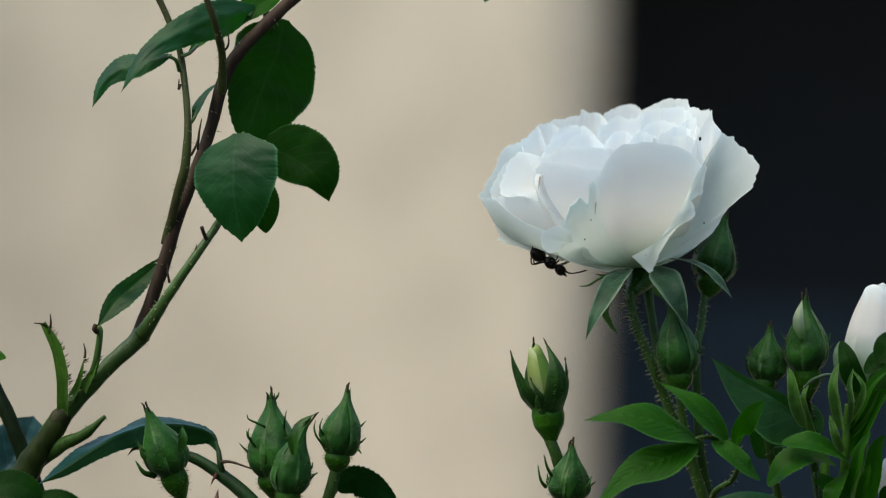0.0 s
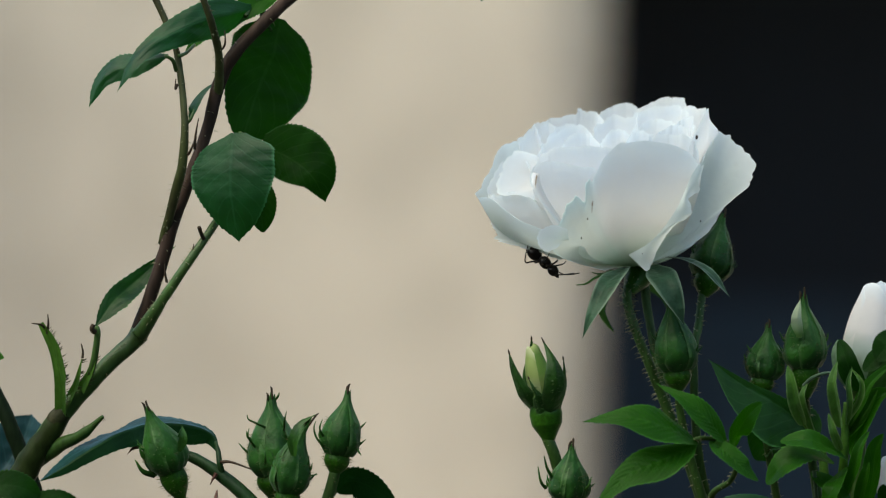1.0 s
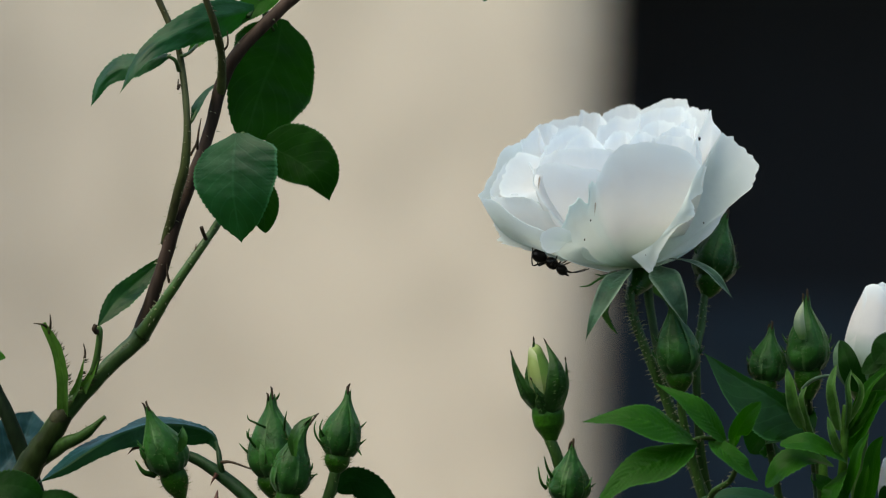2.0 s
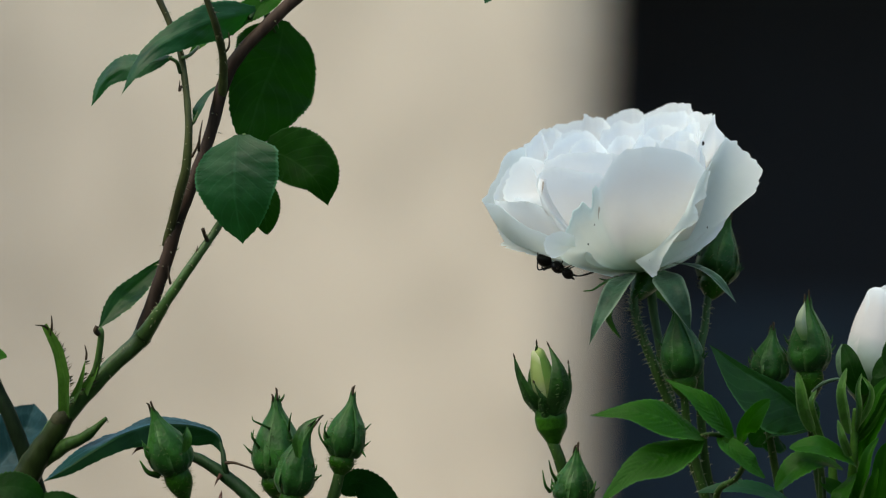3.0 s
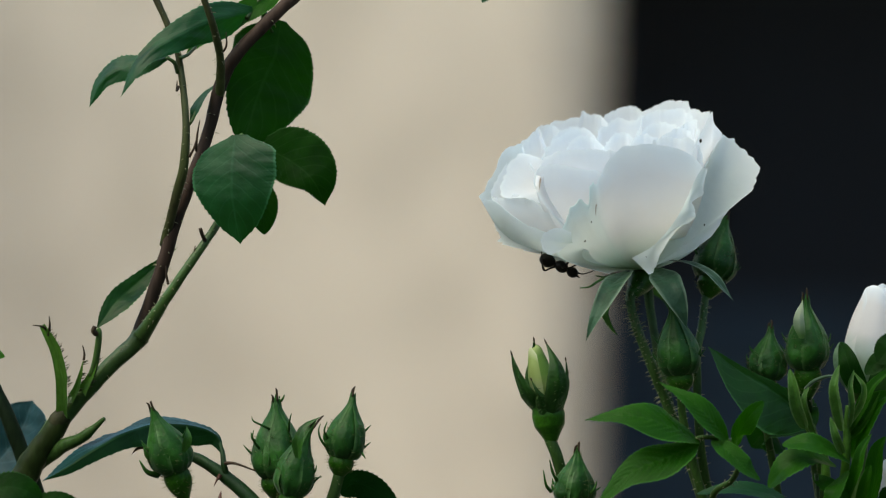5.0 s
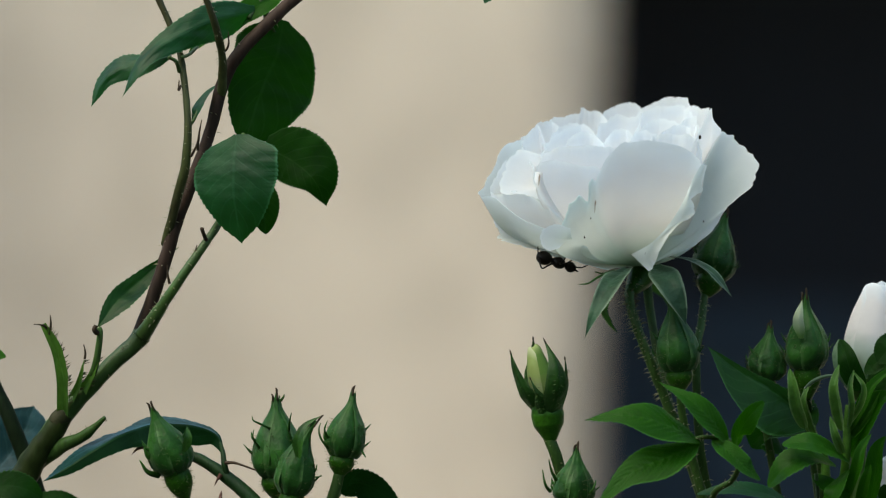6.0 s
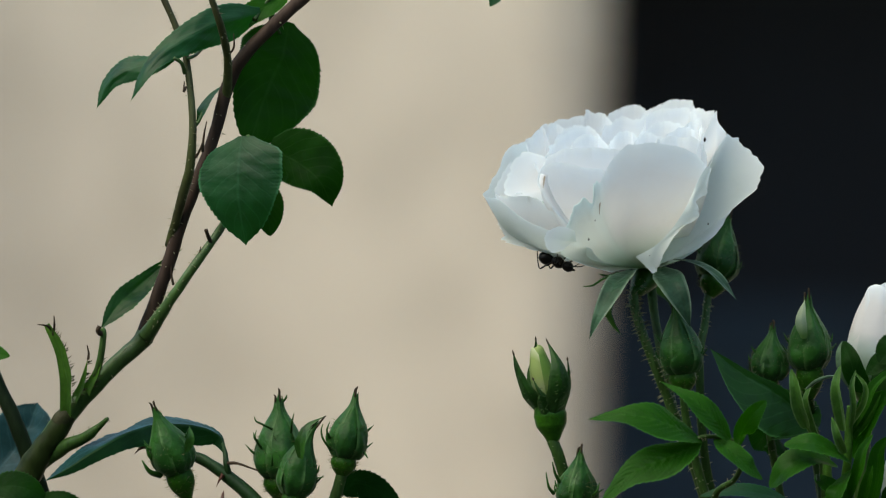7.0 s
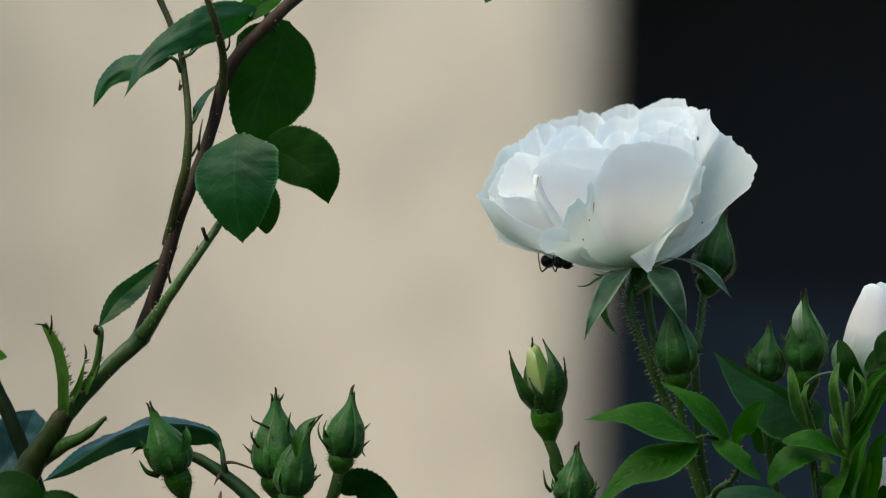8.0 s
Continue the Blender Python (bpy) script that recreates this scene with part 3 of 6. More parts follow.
# ---- the white rose ----
def white_rose():
    base = spot(1142, 478, 22)
    root = thing("white_rose", base, "open white rose with ruffled petals on a bristly green stem", "rose")
    turn = Matrix.Translation(base) @ Matrix.Rotation(radians(-9), 4, "Y") @ Matrix.Rotation(radians(11), 4, "X")

    axis = Vector((0, 0, 1))

    def petal(rim, foot, lean=0.0, rise=1.5, swing=1.5, roll=(), ruffle=1.0, frill=1.0, seed=0, pleats=(), low=0.0, young=0.0, m=120, mat=PETAL, torn=(), label=""):
        """A petal that swings out from its foot and up to its rim. lean: how far the rim tips outwards; rise: how upright it arrives there;
        roll: how far the rim turns back, from end to end; pleats: (place along the rim, depth, breadth) of folds that run down from it;
        torn: the stretch of the rim that is frilled most."""
        bm = bmesh.new()
        uvl = bm.loops.layers.uv.new("UVMap")
        n = 26
        edge = glide(rim, m)
        turns = 6 if roll else 0
        cols = []
        reach = m // 14
        for j, e in enumerate(edge):
            a = j / m
            # the petal follows the rim's broad course; its nicks and points stay near the edge
            span = min(reach, j, m - j)
            broad = sum(edge[j - span:j + span + 1], Vector()) / (2 * span + 1)
            nick = e - broad
            w = broad - foot
            up = axis * w.dot(axis)
            out = w - up
            away = out.normalized()
            t0, t1 = out * swing + up * low, up * rise + out * lean
            k3 = noise.noise(Vector((a * 17 + seed, 0.5, seed))) + 0.6 * noise.noise(Vector((a * 41 + seed, 2.5, seed)))
            col = []
            for i in range(n + 1):
                s = i / n
                q = foot + t0 * (s ** 3 - 2 * s * s + s) + w * (3 * s * s - 2 * s ** 3) + t1 * (s ** 3 - s * s)
                k1 = noise.noise(Vector((a * 2.6 + seed * 7.1, s * 1.5, seed)))
                k2 = noise.noise(Vector((a * 7 + seed * 3.3, s * 1.8, seed * 2)))
                k4 = noise.noise(Vector((a * 13 + seed * 1.7, s * 2.6, seed * 5)))
                q += away * (k1 * 7 * s + k2 * 4.5 * s ** 3 + k4 * 0.5 * s * s) * ruffle * U + axis * k2 * 2.5 * s ** 6 * ruffle * U
                q += nick * s ** 5
                q += away * 1.8 * k3 * s ** 26 * frill * U
                for at, deep, wide in pleats:
                    q -= away * deep * U * math.exp(-((a - at - 0.10 * (1 - s)) / wide) ** 2) * s * s
                col.append(q)
            rough = 2.6 * frill
            if torn and torn[0] < a < torn[1]:
                rough += 11 * math.sin((a - torn[0]) / (torn[1] - torn[0]) * math.pi) ** 0.5
            tear = (col[-1] - col[-4]).normalized() * k3 * rough * U
            col = [q + tear * (i / n) ** (10 if torn else 22) for i, q in enumerate(col)]
            if turns:
                t = (col[-1] - col[-3]).normalized()
                nout = (away - t * away.dot(t)).normalized()
                rho = max(0.5, between(list(roll), a)) * (1 + 0.6 * noise.noise(Vector((a * 13 + seed, 0, 0)))) / 1.9 * U
                tip = col[-1]
                for k in range(1, turns + 1):
                    ph = k / turns * 1.9
                    col.append(tip + t * rho * math.sin(ph) + nout * rho * (1 - math.cos(ph)))
            cols.append([bm.verts.new(q) for q in col])
        rows = n + turns
        for j, (p, q) in enumerate(zip(cols, cols[1:])):
            for i in range(rows):
                f = bm.faces.new((p[i], q[i], q[i + 1], p[i + 1]))
                for lp, (jj, ii) in zip(f.loops, ((j, i), (j + 1, i), (j + 1, i + 1), (j, i + 1))):
                    lp[uvl].uv = (jj / m, young + (1 - young) * min(1.0, ii / n))
        bmesh.ops.remove_doubles(bm, verts=[c[0] for c in cols], dist=1e-6)
        return part("petal", bm, mat, root, label)

    def cup(rim, foot=(1136, 474, 18), **kw):
        return petal([spot(u, v, d if d < 12 else 12 + (d - 12) * 0.5) for u, v, d in rim], spot(*foot), **kw)

    def fold(inner, outer, belly, seed, label, wavy=1.0, mat=PETAL_OUTER):
        """A turned-back margin: a band between the fold line and the free, wavy edge."""
        bm = bmesh.new()
        uvl = bm.loops.layers.uv.new("UVMap")
        m, n = 110, 8
        a, b = glide([spot(*q) for q in inner], m), glide([spot(*q) for q in outer], m)
        rows = []
        for j in range(m + 1):
            row = []
            for i in range(n + 1):
                f = i / n
                w = noise.noise(Vector((j * 0.09 + seed, f, 0))) * 4 * f + noise.noise(Vector((j * 0.22 + seed, f, 3))) * 5 * f ** 3 + noise.noise(Vector((j * 0.5 + seed, f, 7))) * 2.5 * f ** 5
                w *= wavy
                q = a[j].lerp(b[j], f) + FRONT * (belly * math.sin(f * math.pi) + w) * U + (b[j] - a[j]).normalized() * w * 0.6 * U
                row.append(bm.verts.new(q))
            rows.append(row)
        for j, (p, q) in enumerate(zip(rows, rows[1:])):
            for i in range(n):
                f = bm.faces.new((p[i], p[i + 1], q[i + 1], q[i]))
                for lp, (jj, ii) in zip(f.loops, ((j, i), (j, i + 1), (j + 1, i + 1), (j + 1, i))):
                    lp[uvl].uv = (jj / m, 0.62 + 0.38 * ii / n)
        return part("petal_fold", bm, mat, root, label)

    # the heart: short upright petals in three rings
    for ring, (count, reach, height) in enumerate(((7, 112, 196), (6, 80, 208), (4, 44, 212))):
        for i in range(count):
            mid = 2 * math.pi * (i + 0.4 * ring) / count
            rim = []
            for k in range(7):
                g = (k - 3) / 3
                ang = mid + g * 3.6 / count
                z = height * (1 - 0.16 * abs(g) ** 2.5) + 6 * noise.noise(Vector((i * 3.1, ring * 5.3, k * 0.9)))
                rim.append(turn @ Vector((reach * math.cos(ang) * U, reach * math.sin(ang) * U, z * U)))
            petal(rim, base, lean=-0.25, rise=1.3, ruffle=0.6, frill=0.5, seed=30 + 10 * ring + i)
    # back petals that make the upper outline
    cup([(903, 310, 24), (897, 262, 27), (917, 256, 32), (930, 246, 35), (953, 222, 38), (975, 220, 42), (1000, 236, 40)], seed=1, frill=1.4)
    cup([(945, 262, 40), (962, 229, 42), (988, 211, 46), (1021, 204, 49), (1028, 193, 50), (1046, 200, 50), (1062, 201, 50), (1084, 226, 46)], seed=2, frill=1.2)
    cup([(1046, 238, 50), (1064, 207, 52), (1085, 193, 55), (1115, 185, 55), (1134, 194, 52), (1160, 229, 46)], seed=3)
    cup([(1114, 228, 50), (1135, 196, 50), (1156, 187, 47), (1182, 176, 45), (1210, 175, 42), (1224, 187, 38), (1238, 222, 30)], seed=4)
    cup([(1200, 225, 36), (1222, 190, 34), (1246, 196, 28), (1259, 194, 20), (1258, 215, 14), (1256, 250, 12)], seed=5, frill=1.2)
    # the loose ruffles between heart and back
    cup([(945, 300, 8), (930, 272, 14), (926, 252, 20), (940, 238, 25), (954, 225, 28), (962, 244, 22), (966, 264, 14), (968, 286, 8)], seed=6, frill=1.5, lean=0.15)
    cup([(958, 292, 6), (968, 262, 14), (984, 243, 19), (1008, 230, 23), (1030, 224, 24), (1046, 234, 20), (1060, 254, 14), (1070, 280, 8)], seed=7, frill=1.5, lean=0.1, pleats=((0.45, 4, 0.06),))
    cup([(1042, 284, 8), (1050, 252, 16), (1062, 228, 22), (1080, 215, 25), (1098, 206, 27), (1118, 209, 25), (1131, 203, 23), (1127, 226, 18), (1119, 246, 12), (1124, 274, 6)], seed=8, frill=1.5, lean=0.1, pleats=((0.62, 6, 0.05),))
    cup([(1116, 250, 26), (1126, 218, 30), (1146, 200, 33), (1176, 190, 33), (1206, 191, 31), (1222, 202, 27), (1236, 226, 18)], seed=9, frill=1.5)
    cup([(1104, 276, 4), (1118, 248, 8), (1136, 236, 10), (1158, 240, 9), (1178, 239, 9), (1197, 229, 11), (1214, 214, 14), (1231, 209, 12), (1227, 236, 4), (1222, 272, -2)], seed=12, frill=1.5, lean=0.2)
    cup([(1136, 290, -3), (1150, 252, -4), (1166, 243, -4), (1188, 240, -4), (1210, 242, -5), (1229, 248, -6), (1240, 264, -7), (1244, 290, -7)], seed=13, ruffle=0.6)
    cup([(950, 312, -1), (960, 282, -2), (984, 267, -3), (1014, 262, -4), (1050, 262, -4), (1086, 265, -4), (1110, 274, -4), (1128, 300, -3)], seed=14, ruffle=0.6)
    for k, rim in enumerate(([(1000, 268, 2), (1010, 246, 8), (1030, 238, 12), (1052, 242, 12), (1068, 256, 8), (1074, 276, 2)],
                             [(1066, 272, 6), (1076, 244, 14), (1094, 232, 18), (1114, 236, 17), (1126, 250, 12), (1130, 272, 6)],
                             [(1128, 244, 22), (1144, 222, 26), (1166, 214, 28), (1190, 216, 26), (1206, 230, 22), (1212, 250, 16)],
                             [(1160, 262, 2), (1170, 240, 6), (1188, 228, 8), (1210, 226, 8), (1226, 240, 5), (1232, 262, 0)],
                             [(976, 250, 22), (990, 232, 26), (1010, 222, 28), (1032, 226, 27), (1044, 244, 22)])):
        cup(rim, seed=50 + 3 * k, ruffle=0.8, frill=1.2, lean=0.15)
    # the wide outer petal that flares to a point; its lit inside shows over the rim
    cup([(1040, 440, -10), (1000, 424, -13), (963, 408, -14), (930, 395, -11), (900, 374, -7), (876, 355, -2), (850, 350, 4), (864, 322, 10), (880, 292, 16), (897, 261, 23), (930, 252, 30)], seed=10, lean=0.35, rise=2.1, swing=2.2, low=0.45, ruffle=0.35, frill=1.2, roll=(0.5, 0.8, 1.5, 1.5, 1.5, 1, 1, 1, 1, 1, 0.5), mat=PETAL_OUTER, label="outer petal drawn out to a point")
    cup([(1010, 402, -6), (965, 366, -7), (940, 350, -6), (915, 343, -5), (893, 345, -3), (877, 347, -1), (866, 340, 3), (876, 312, 9), (895, 285, 14)], seed=22, lean=0.1, rise=1.6, swing=1.7, ruffle=0.6)
    # an outermost one below it, spread flat
    cup([(1000, 462, 2), (960, 449, 2), (925, 440, 3), (894, 431, 4), (884, 422, 5), (877, 398, 5), (872, 372, 4), (873, 353, 3), (892, 350, 6)], foot=(1050, 440, 2), lean=1.0, rise=1.0, swing=1.0, low=1.0, young=0.5, seed=23, ruffle=0.3, frill=1.5, mat=PETAL_OUTER, label="outer petal spread flat under the flower")
    # a small one folded outwards inside it
    cup([(985, 378, -3), (962, 360, -5), (940, 353, -7), (915, 347, -8), (893, 349, -6), (886, 336, -2), (893, 310, 3), (904, 284, 8), (930, 270, 11), (985, 288, 9)], foot=(1000, 330, 8), lean=0.4, rise=0.8, swing=1.0, young=0.7, seed=11, ruffle=0.8, frill=1.2, label="small petal folded outwards")
    # front whorl
    cup([(1030, 430, -6), (1004, 402, -10), (978, 372, -10), (956, 345, -9), (946, 325, -8), (949, 302, -8), (957, 292, -9), (975, 289, -10), (1000, 291, -11), (1030, 296, -12), (1058, 301, -11), (1085, 330, -7)], seed=15, swing=1.2, low=0.3, ruffle=0.6, roll=(1, 6, 11, 12, 8, 3, 0.6, 0.5, 0.5, 0.5, 0.5, 0.5), pleats=((0.25, 12, 0.035),), label="white petal with a brownish crease")
    # the broad front petal, its frilled flank turned back
    cup([(1080, 482, 2), (1030, 469, -6), (992, 453, -13), (984, 432, -17), (995, 408, -19), (1002, 388, -19), (1010, 370, -19), (1024, 361, -19), (1040, 354, -19), (1042, 336, -19), (1048, 321, -19), (1055, 324, -18.5), (1060, 311, -18), (1076, 281, -18),
         (1100, 260, -18), (1126, 254, -18), (1155, 253, -17), (1184, 257, -16), (1214, 266, -14), (1236, 285, -11), (1246, 310, -8)], swing=1.4, rise=1.35, low=0.1, seed=16, ruffle=0.6, frill=0.9, m=260, mat=PETAL_FRONT, torn=(0.16, 0.54),
        roll=(0.6, 0.6, 0.6, 0.6, 2, 4, 5, 5, 4, 4, 4, 1, 0.5, 0.5, 0.5, 0.5, 0.5, 0.5, 0.5, 0.5, 0.5), label="broad cupped front petal with a frilled flank")
    cup([(1224, 285, -8), (1226, 262, -8), (1240, 232, -5), (1258, 196, 2), (1262, 214, 6), (1275, 228, 10), (1279, 242, 11), (1273, 268, 10), (1267, 282, 8), (1263, 300, 6)], seed=17, ruffle=0.4, frill=0.6)
    # outermost petals with turned-back rims
    cup([(1190, 412, -14), (1222, 350, -12), (1250, 288, -5), (1276, 238, 4), (1296, 241, 6), (1313, 257, 6), (1330, 274, 5), (1342, 294, 4), (1341, 316, 3), (1333, 335, 2), (1310, 352, 1), (1288, 374, 0), (1268, 400, 0), (1248, 424, -1), (1218, 444, -3)], foot=(1150, 470, -2), lean=0.9, rise=0.8, swing=1.15, low=0.9, young=0.25, seed=19, ruffle=0.9, frill=1.9, mat=PETAL_OUTER, label="outer petal spreading sideways")
    cup([(1010, 408, -20), (990, 402, -22), (968, 406, -24), (958, 420, -25), (960, 438, -24), (972, 448, -22), (988, 444, -20)], foot=(1014, 428, -18), lean=0.6, rise=0.6, young=0.7, seed=21, ruffle=0.3, frill=0.8, mat=PETAL_OUTER, label="folded-over lobe of a petal")
    cup([(1275, 330, 36), (1305, 295, 44), (1292, 250, 52), (1250, 225, 58)], seed=20)
    fold([(1118, 454, -17), (1160, 428, -21), (1200, 378, -21), (1228, 318, -16), (1242, 294, -12)],
         [(1148, 483, -14), (1156, 476, -17), (1176, 434, -19), (1200, 402, -20), (1226, 386, -18), (1229, 366, -18), (1224, 354, -18), (1244, 342, -14), (1243, 326, -13), (1252, 296, -9)], 5, 2, "turned-back wavy margin of a petal")

    fold([(961, 310, -12), (963, 326, -14), (973, 350, -15), (988, 374, -15), (1002, 394, -14)],
         [(948, 308, -12), (947, 326, -16), (958, 352, -18), (978, 378, -18), (1000, 400, -15)], 7, 5, "creased edge rolled over", 0.25, PETAL)

    # hip, stem and reflexed sepals
    stem = [spot(1140, 486, 22), spot(1116, 520, 16), spot(1124, 568, 12), spot(1148, 632, 10), spot(1177, 705, 10), spot(1216, 800, 12), spot(1262, 930, 16)]
    part("side_stem", tube([spot(1146, 505, 24), spot(1153, 560, 22), spot(1168, 640, 18), spot(1192, 740, 14), spot(1218, 805, 13)], [9 * U, 8 * U, 8 * U, 8 * U, 8 * U], 30, 12, uneven=0.1), STEM, root)
    lower_stem(root, stem[-1], ground_at(0.09, 0.06), 15 * U, 30 * U)
    bm = tube([spot(1143, 468, 22), spot(1140, 482, 22), spot(1130, 500, 20), spot(1117, 520, 16)], [32 * U, 30 * U, 22 * U, 10 * U], 14, 14)
    part("hip", bm, HIP, root)
    stem_of(root, stem, [9 * U, 9 * U, 8.5 * U, 8.5 * U, 9 * U, 10 * U, 12 * U], STEM, 340, 12 * U, 5, span=(0.06, 0.9), n=60)
    for pts, w, face, fold, mat in (
            ([(1112, 478, 0), (1082, 502, -12), (1054, 552, -16), (1036, 603, -15)], ((10, 22, 20, 15, 7, 0), (8, 18, 16, 11, 6, 0)), (-0.35, -0.9, 0.3), 0.35, SEPAL_BENT),
            ([(1090, 500, 30), (1070, 545, 34), (1078, 572, 36), (1094, 593, 36)], ((6, 8, 7, 5, 3, 0), (6, 8, 7, 5, 3, 0)), (-0.5, -0.8, 0), 0.3, SEPAL),
            ([(1160, 474, 4), (1184, 500, -4), (1203, 540, -6), (1216, 580, -5)], ((10, 24, 22, 17, 9, 0), (10, 26, 25, 18, 9, 0)), (0.2, -0.9, 0.1), 0.25, SEPAL_BENT),
            ([(1180, 458, 10), (1222, 464, 0), (1262, 486, -8), (1298, 530, -8)], ((5, 8, 10, 9, 6, 0), (4, 7, 8, 7, 5, 0)), (0.3, -0.6, 0.7), 0.30, SEPAL_BENT),
            ([(1125, 480, 45), (1180, 520, 55), (1190, 560, 58)], ((8, 18, 17, 12, 6, 0), (8, 18, 17, 12, 6, 0)), (0.2, 0.9, 0.2), 0.3, SEPAL)):
        part("sepal", blade([spot(*q) for q in pts], 0.004, face, fold, 0.1, 0, 0, crumple=0.08, n=30, m=5, half=w), mat, root, "pale green sepal bent downwards")
    for pts in ([(1085, 484, 0), (1060, 494, -6), (1043, 505, -8), (1026, 507, -8)], [(1088, 482, 4), (1070, 488, 0), (1054, 485, -2)]):
        part("sepal_slip", tube([spot(*q) for q in pts], [2.6 * U, 2.2 * U, 0.8 * U], 12, 6), SEPAL, root)
    # brownish bruise along the crease of the front petal
    scar = blade([spot(956, 312, -15), spot(955, 320, -17.5), spot(954, 328, -18.3), spot(953, 337, -18.8)], 1.6 * U, FRONT, 0.1, 0, 0, 0, (0.5, 1.4), 0.0, n=20, m=2)
    part("bruise", scar, BRUISE, root, "brownish bruised crease")
    tear = blade([spot(1055, 358, -19.5), spot(1054, 366, -19.5), spot(1053, 382, -19)], 1.1 * U, FRONT, 0.1, 0, 0, 0, (0.5, 1.0), 0.0, n=14, m=2)
    part("bruise", tear, BRUISE, root, "brownish tear at the petal's edge")
    # small dark specks sitting on the petals
    for u, v, d, a in ((1239, 246, -13, 4.0), (1143, 451, -19, 2.0), (1035, 424, -17, 2.2), (1046, 390, -19, 1.8), (1246, 395, -12, 2.0)):
        bm = bmesh.new()
        bmesh.ops.create_icosphere(bm, subdivisions=2, radius=1.0, matrix=Matrix.Translation(spot(u, v, d)) @ Matrix.Diagonal((a * 0.55 * U, a * 0.5 * U, a * U, 1)))
        part("speck", bm, CHITIN, root, "tiny dark speck on a petal")
    return root


ROSE = white_rose()


def leaf_on(root, pts, width, face, mat, name="leaflet", label="", **kw):
    line = [spot(*q) for q in pts]
    return part(name, blade(line, width * U, face, **kw), mat, root, label, origin=line[0])


# ---- the brown cane that climbs past the flower ----
def brown_cane():
    root = thing("rose_cane", spot(40, 900, 4), "bristly brown and green rose cane with toothed leaves", "rose cane")
    low = [spot(-10, 960, 6), spot(40, 850, 4), spot(66, 800, 3), spot(112, 735, 2), spot(180, 660, 0), spot(236, 608, 0), spot(252, 590, 0)]
    part("cane_foot", tube(low, [23 * U, 22 * U, 20 * U, 17 * U, 15 * U, 15 * U, 18 * U], 60, 14, uneven=0.12), GREEN_BARK, root, "green lower cane")
    lower_stem(root, low[0], ground_at(-0.16, 0.03), 23 * U, 42 * U, BARK)
    high = [spot(246, 598, 0), spot(263, 545, 0), spot(289, 470, 0), spot(311, 395, 0), spot(346, 302, 1), spot(374, 225, 2), spot(393, 150, 3), spot(424, 92, 3), spot(478, 36, 4), spot(530, -12, 6), spot(640, -110, 12), spot(760, -190, 20)]
    part("cane_top", tube(high, [15 * U, 12 * U, 12 * U, 12 * U, 11 * U, 11 * U, 12 * U, 12 * U, 11.5 * U, 11.5 * U, 10 * U, 8 * U], 80, 14, uneven=0.12), BARK, root, "dark red-brown upper cane")
    b1 = [spot(388, 182, 4), spot(394, 140, 0), spot(392, 90, -5), spot(380, 40, -11), spot(364, -8, -13), spot(350, -60, -13)]
    part("side_cane", tube(b1, [8 * U, 8.5 * U, 7 * U, 6.4 * U, 6 * U, 6 * U], 36, 12, uneven=0.12), SHOOT_BARK, root)
    thin = [spot(292, 432, 1), spot(316, 340, -5), spot(329, 285, -8), spot(332, 205, -8), spot(320, 100, -3), spot(302, 45, -1), spot(280, -5, 0), spot(258, -60, 2)]
    part("thin_shoot", tube(thin, [8 * U, 9 * U, 8.5 * U, 6.5 * U, 6 * U, 6 * U, 6 * U, 6 * U], 60, 12, uneven=0.1), SHOOT_BARK, root, "thin brownish green side shoot")
    green = [spot(252, 592, -2), spot(272, 562, -5), spot(300, 520, -8), spot(340, 462, -9), spot(382, 402, -6), spot(420, 340, 2)]
    part("green_shoot", tube(green, [15 * U, 12 * U, 9 * U, 8 * U, 7 * U, 6 * U], 40, 12, uneven=0.1), GREEN_BARK, root, "green side shoot")
    part("stub", tube([spot(366, 425, -8), spot(361, 414, -10), spot(357, 402, -11)], [4 * U, 3.5 * U, 3.5 * U], 8, 8), DRY, root, "dry broken stub")
    part("twig", tube([spot(474, 45, 8), spot(470, 15, 10), spot(462, -20, 12)], [7 * U, 6 * U, 6 * U], 10, 8), GREEN_BARK, root)
    bm = bristles(thin, [12 * U, 11 * U, 10 * U, 8 * U, 8 * U, 8 * U, 8 * U, 7 * U], 80, 6.5 * U, 11, span=(0.0, 0.8), thick=0.9 * U)
    bristles(green, [15 * U, 13 * U, 10 * U, 9 * U, 8 * U, 7 * U], 70, 7 * U, 12, bm, (0.15, 0.8))
    bristles(b1, [9 * U, 7 * U, 6 * U, 6 * U, 6 * U], 26, 9 * U, 13, bm, (0.2, 0.8))
    bristles(high, [14 * U] * 12, 40, 9 * U, 14, bm, (0.0, 0.75))
    bristles(low, [20 * U, 18 * U, 15 * U], 26, 10 * U, 15, bm, (0.3, 1.0))
    tagged(part("bristles", bm, HAIR, root, "fine glandular bristles"), kind="stuff")
    part("cane_base", tube(low[:3] + [spot(104, 748, 2), spot(114, 733, 2)], [25 * U, 25.5 * U, 21.5 * U, 18.2 * U, 15.5 * U], 40, 14, uneven=0.16), BASE_BARK, root, "dark green foot of the cane")
    part("node", tube([spot(99, 750, 1.8), spot(106, 741, 1.8), spot(114, 731, 1.8), spot(121, 723, 1.8)], [16 * U, 18.2 * U, 17.4 * U, 15 * U], 20, 14, uneven=0.15), NODE_BARK, root, "brownish ring at a joint of the cane")
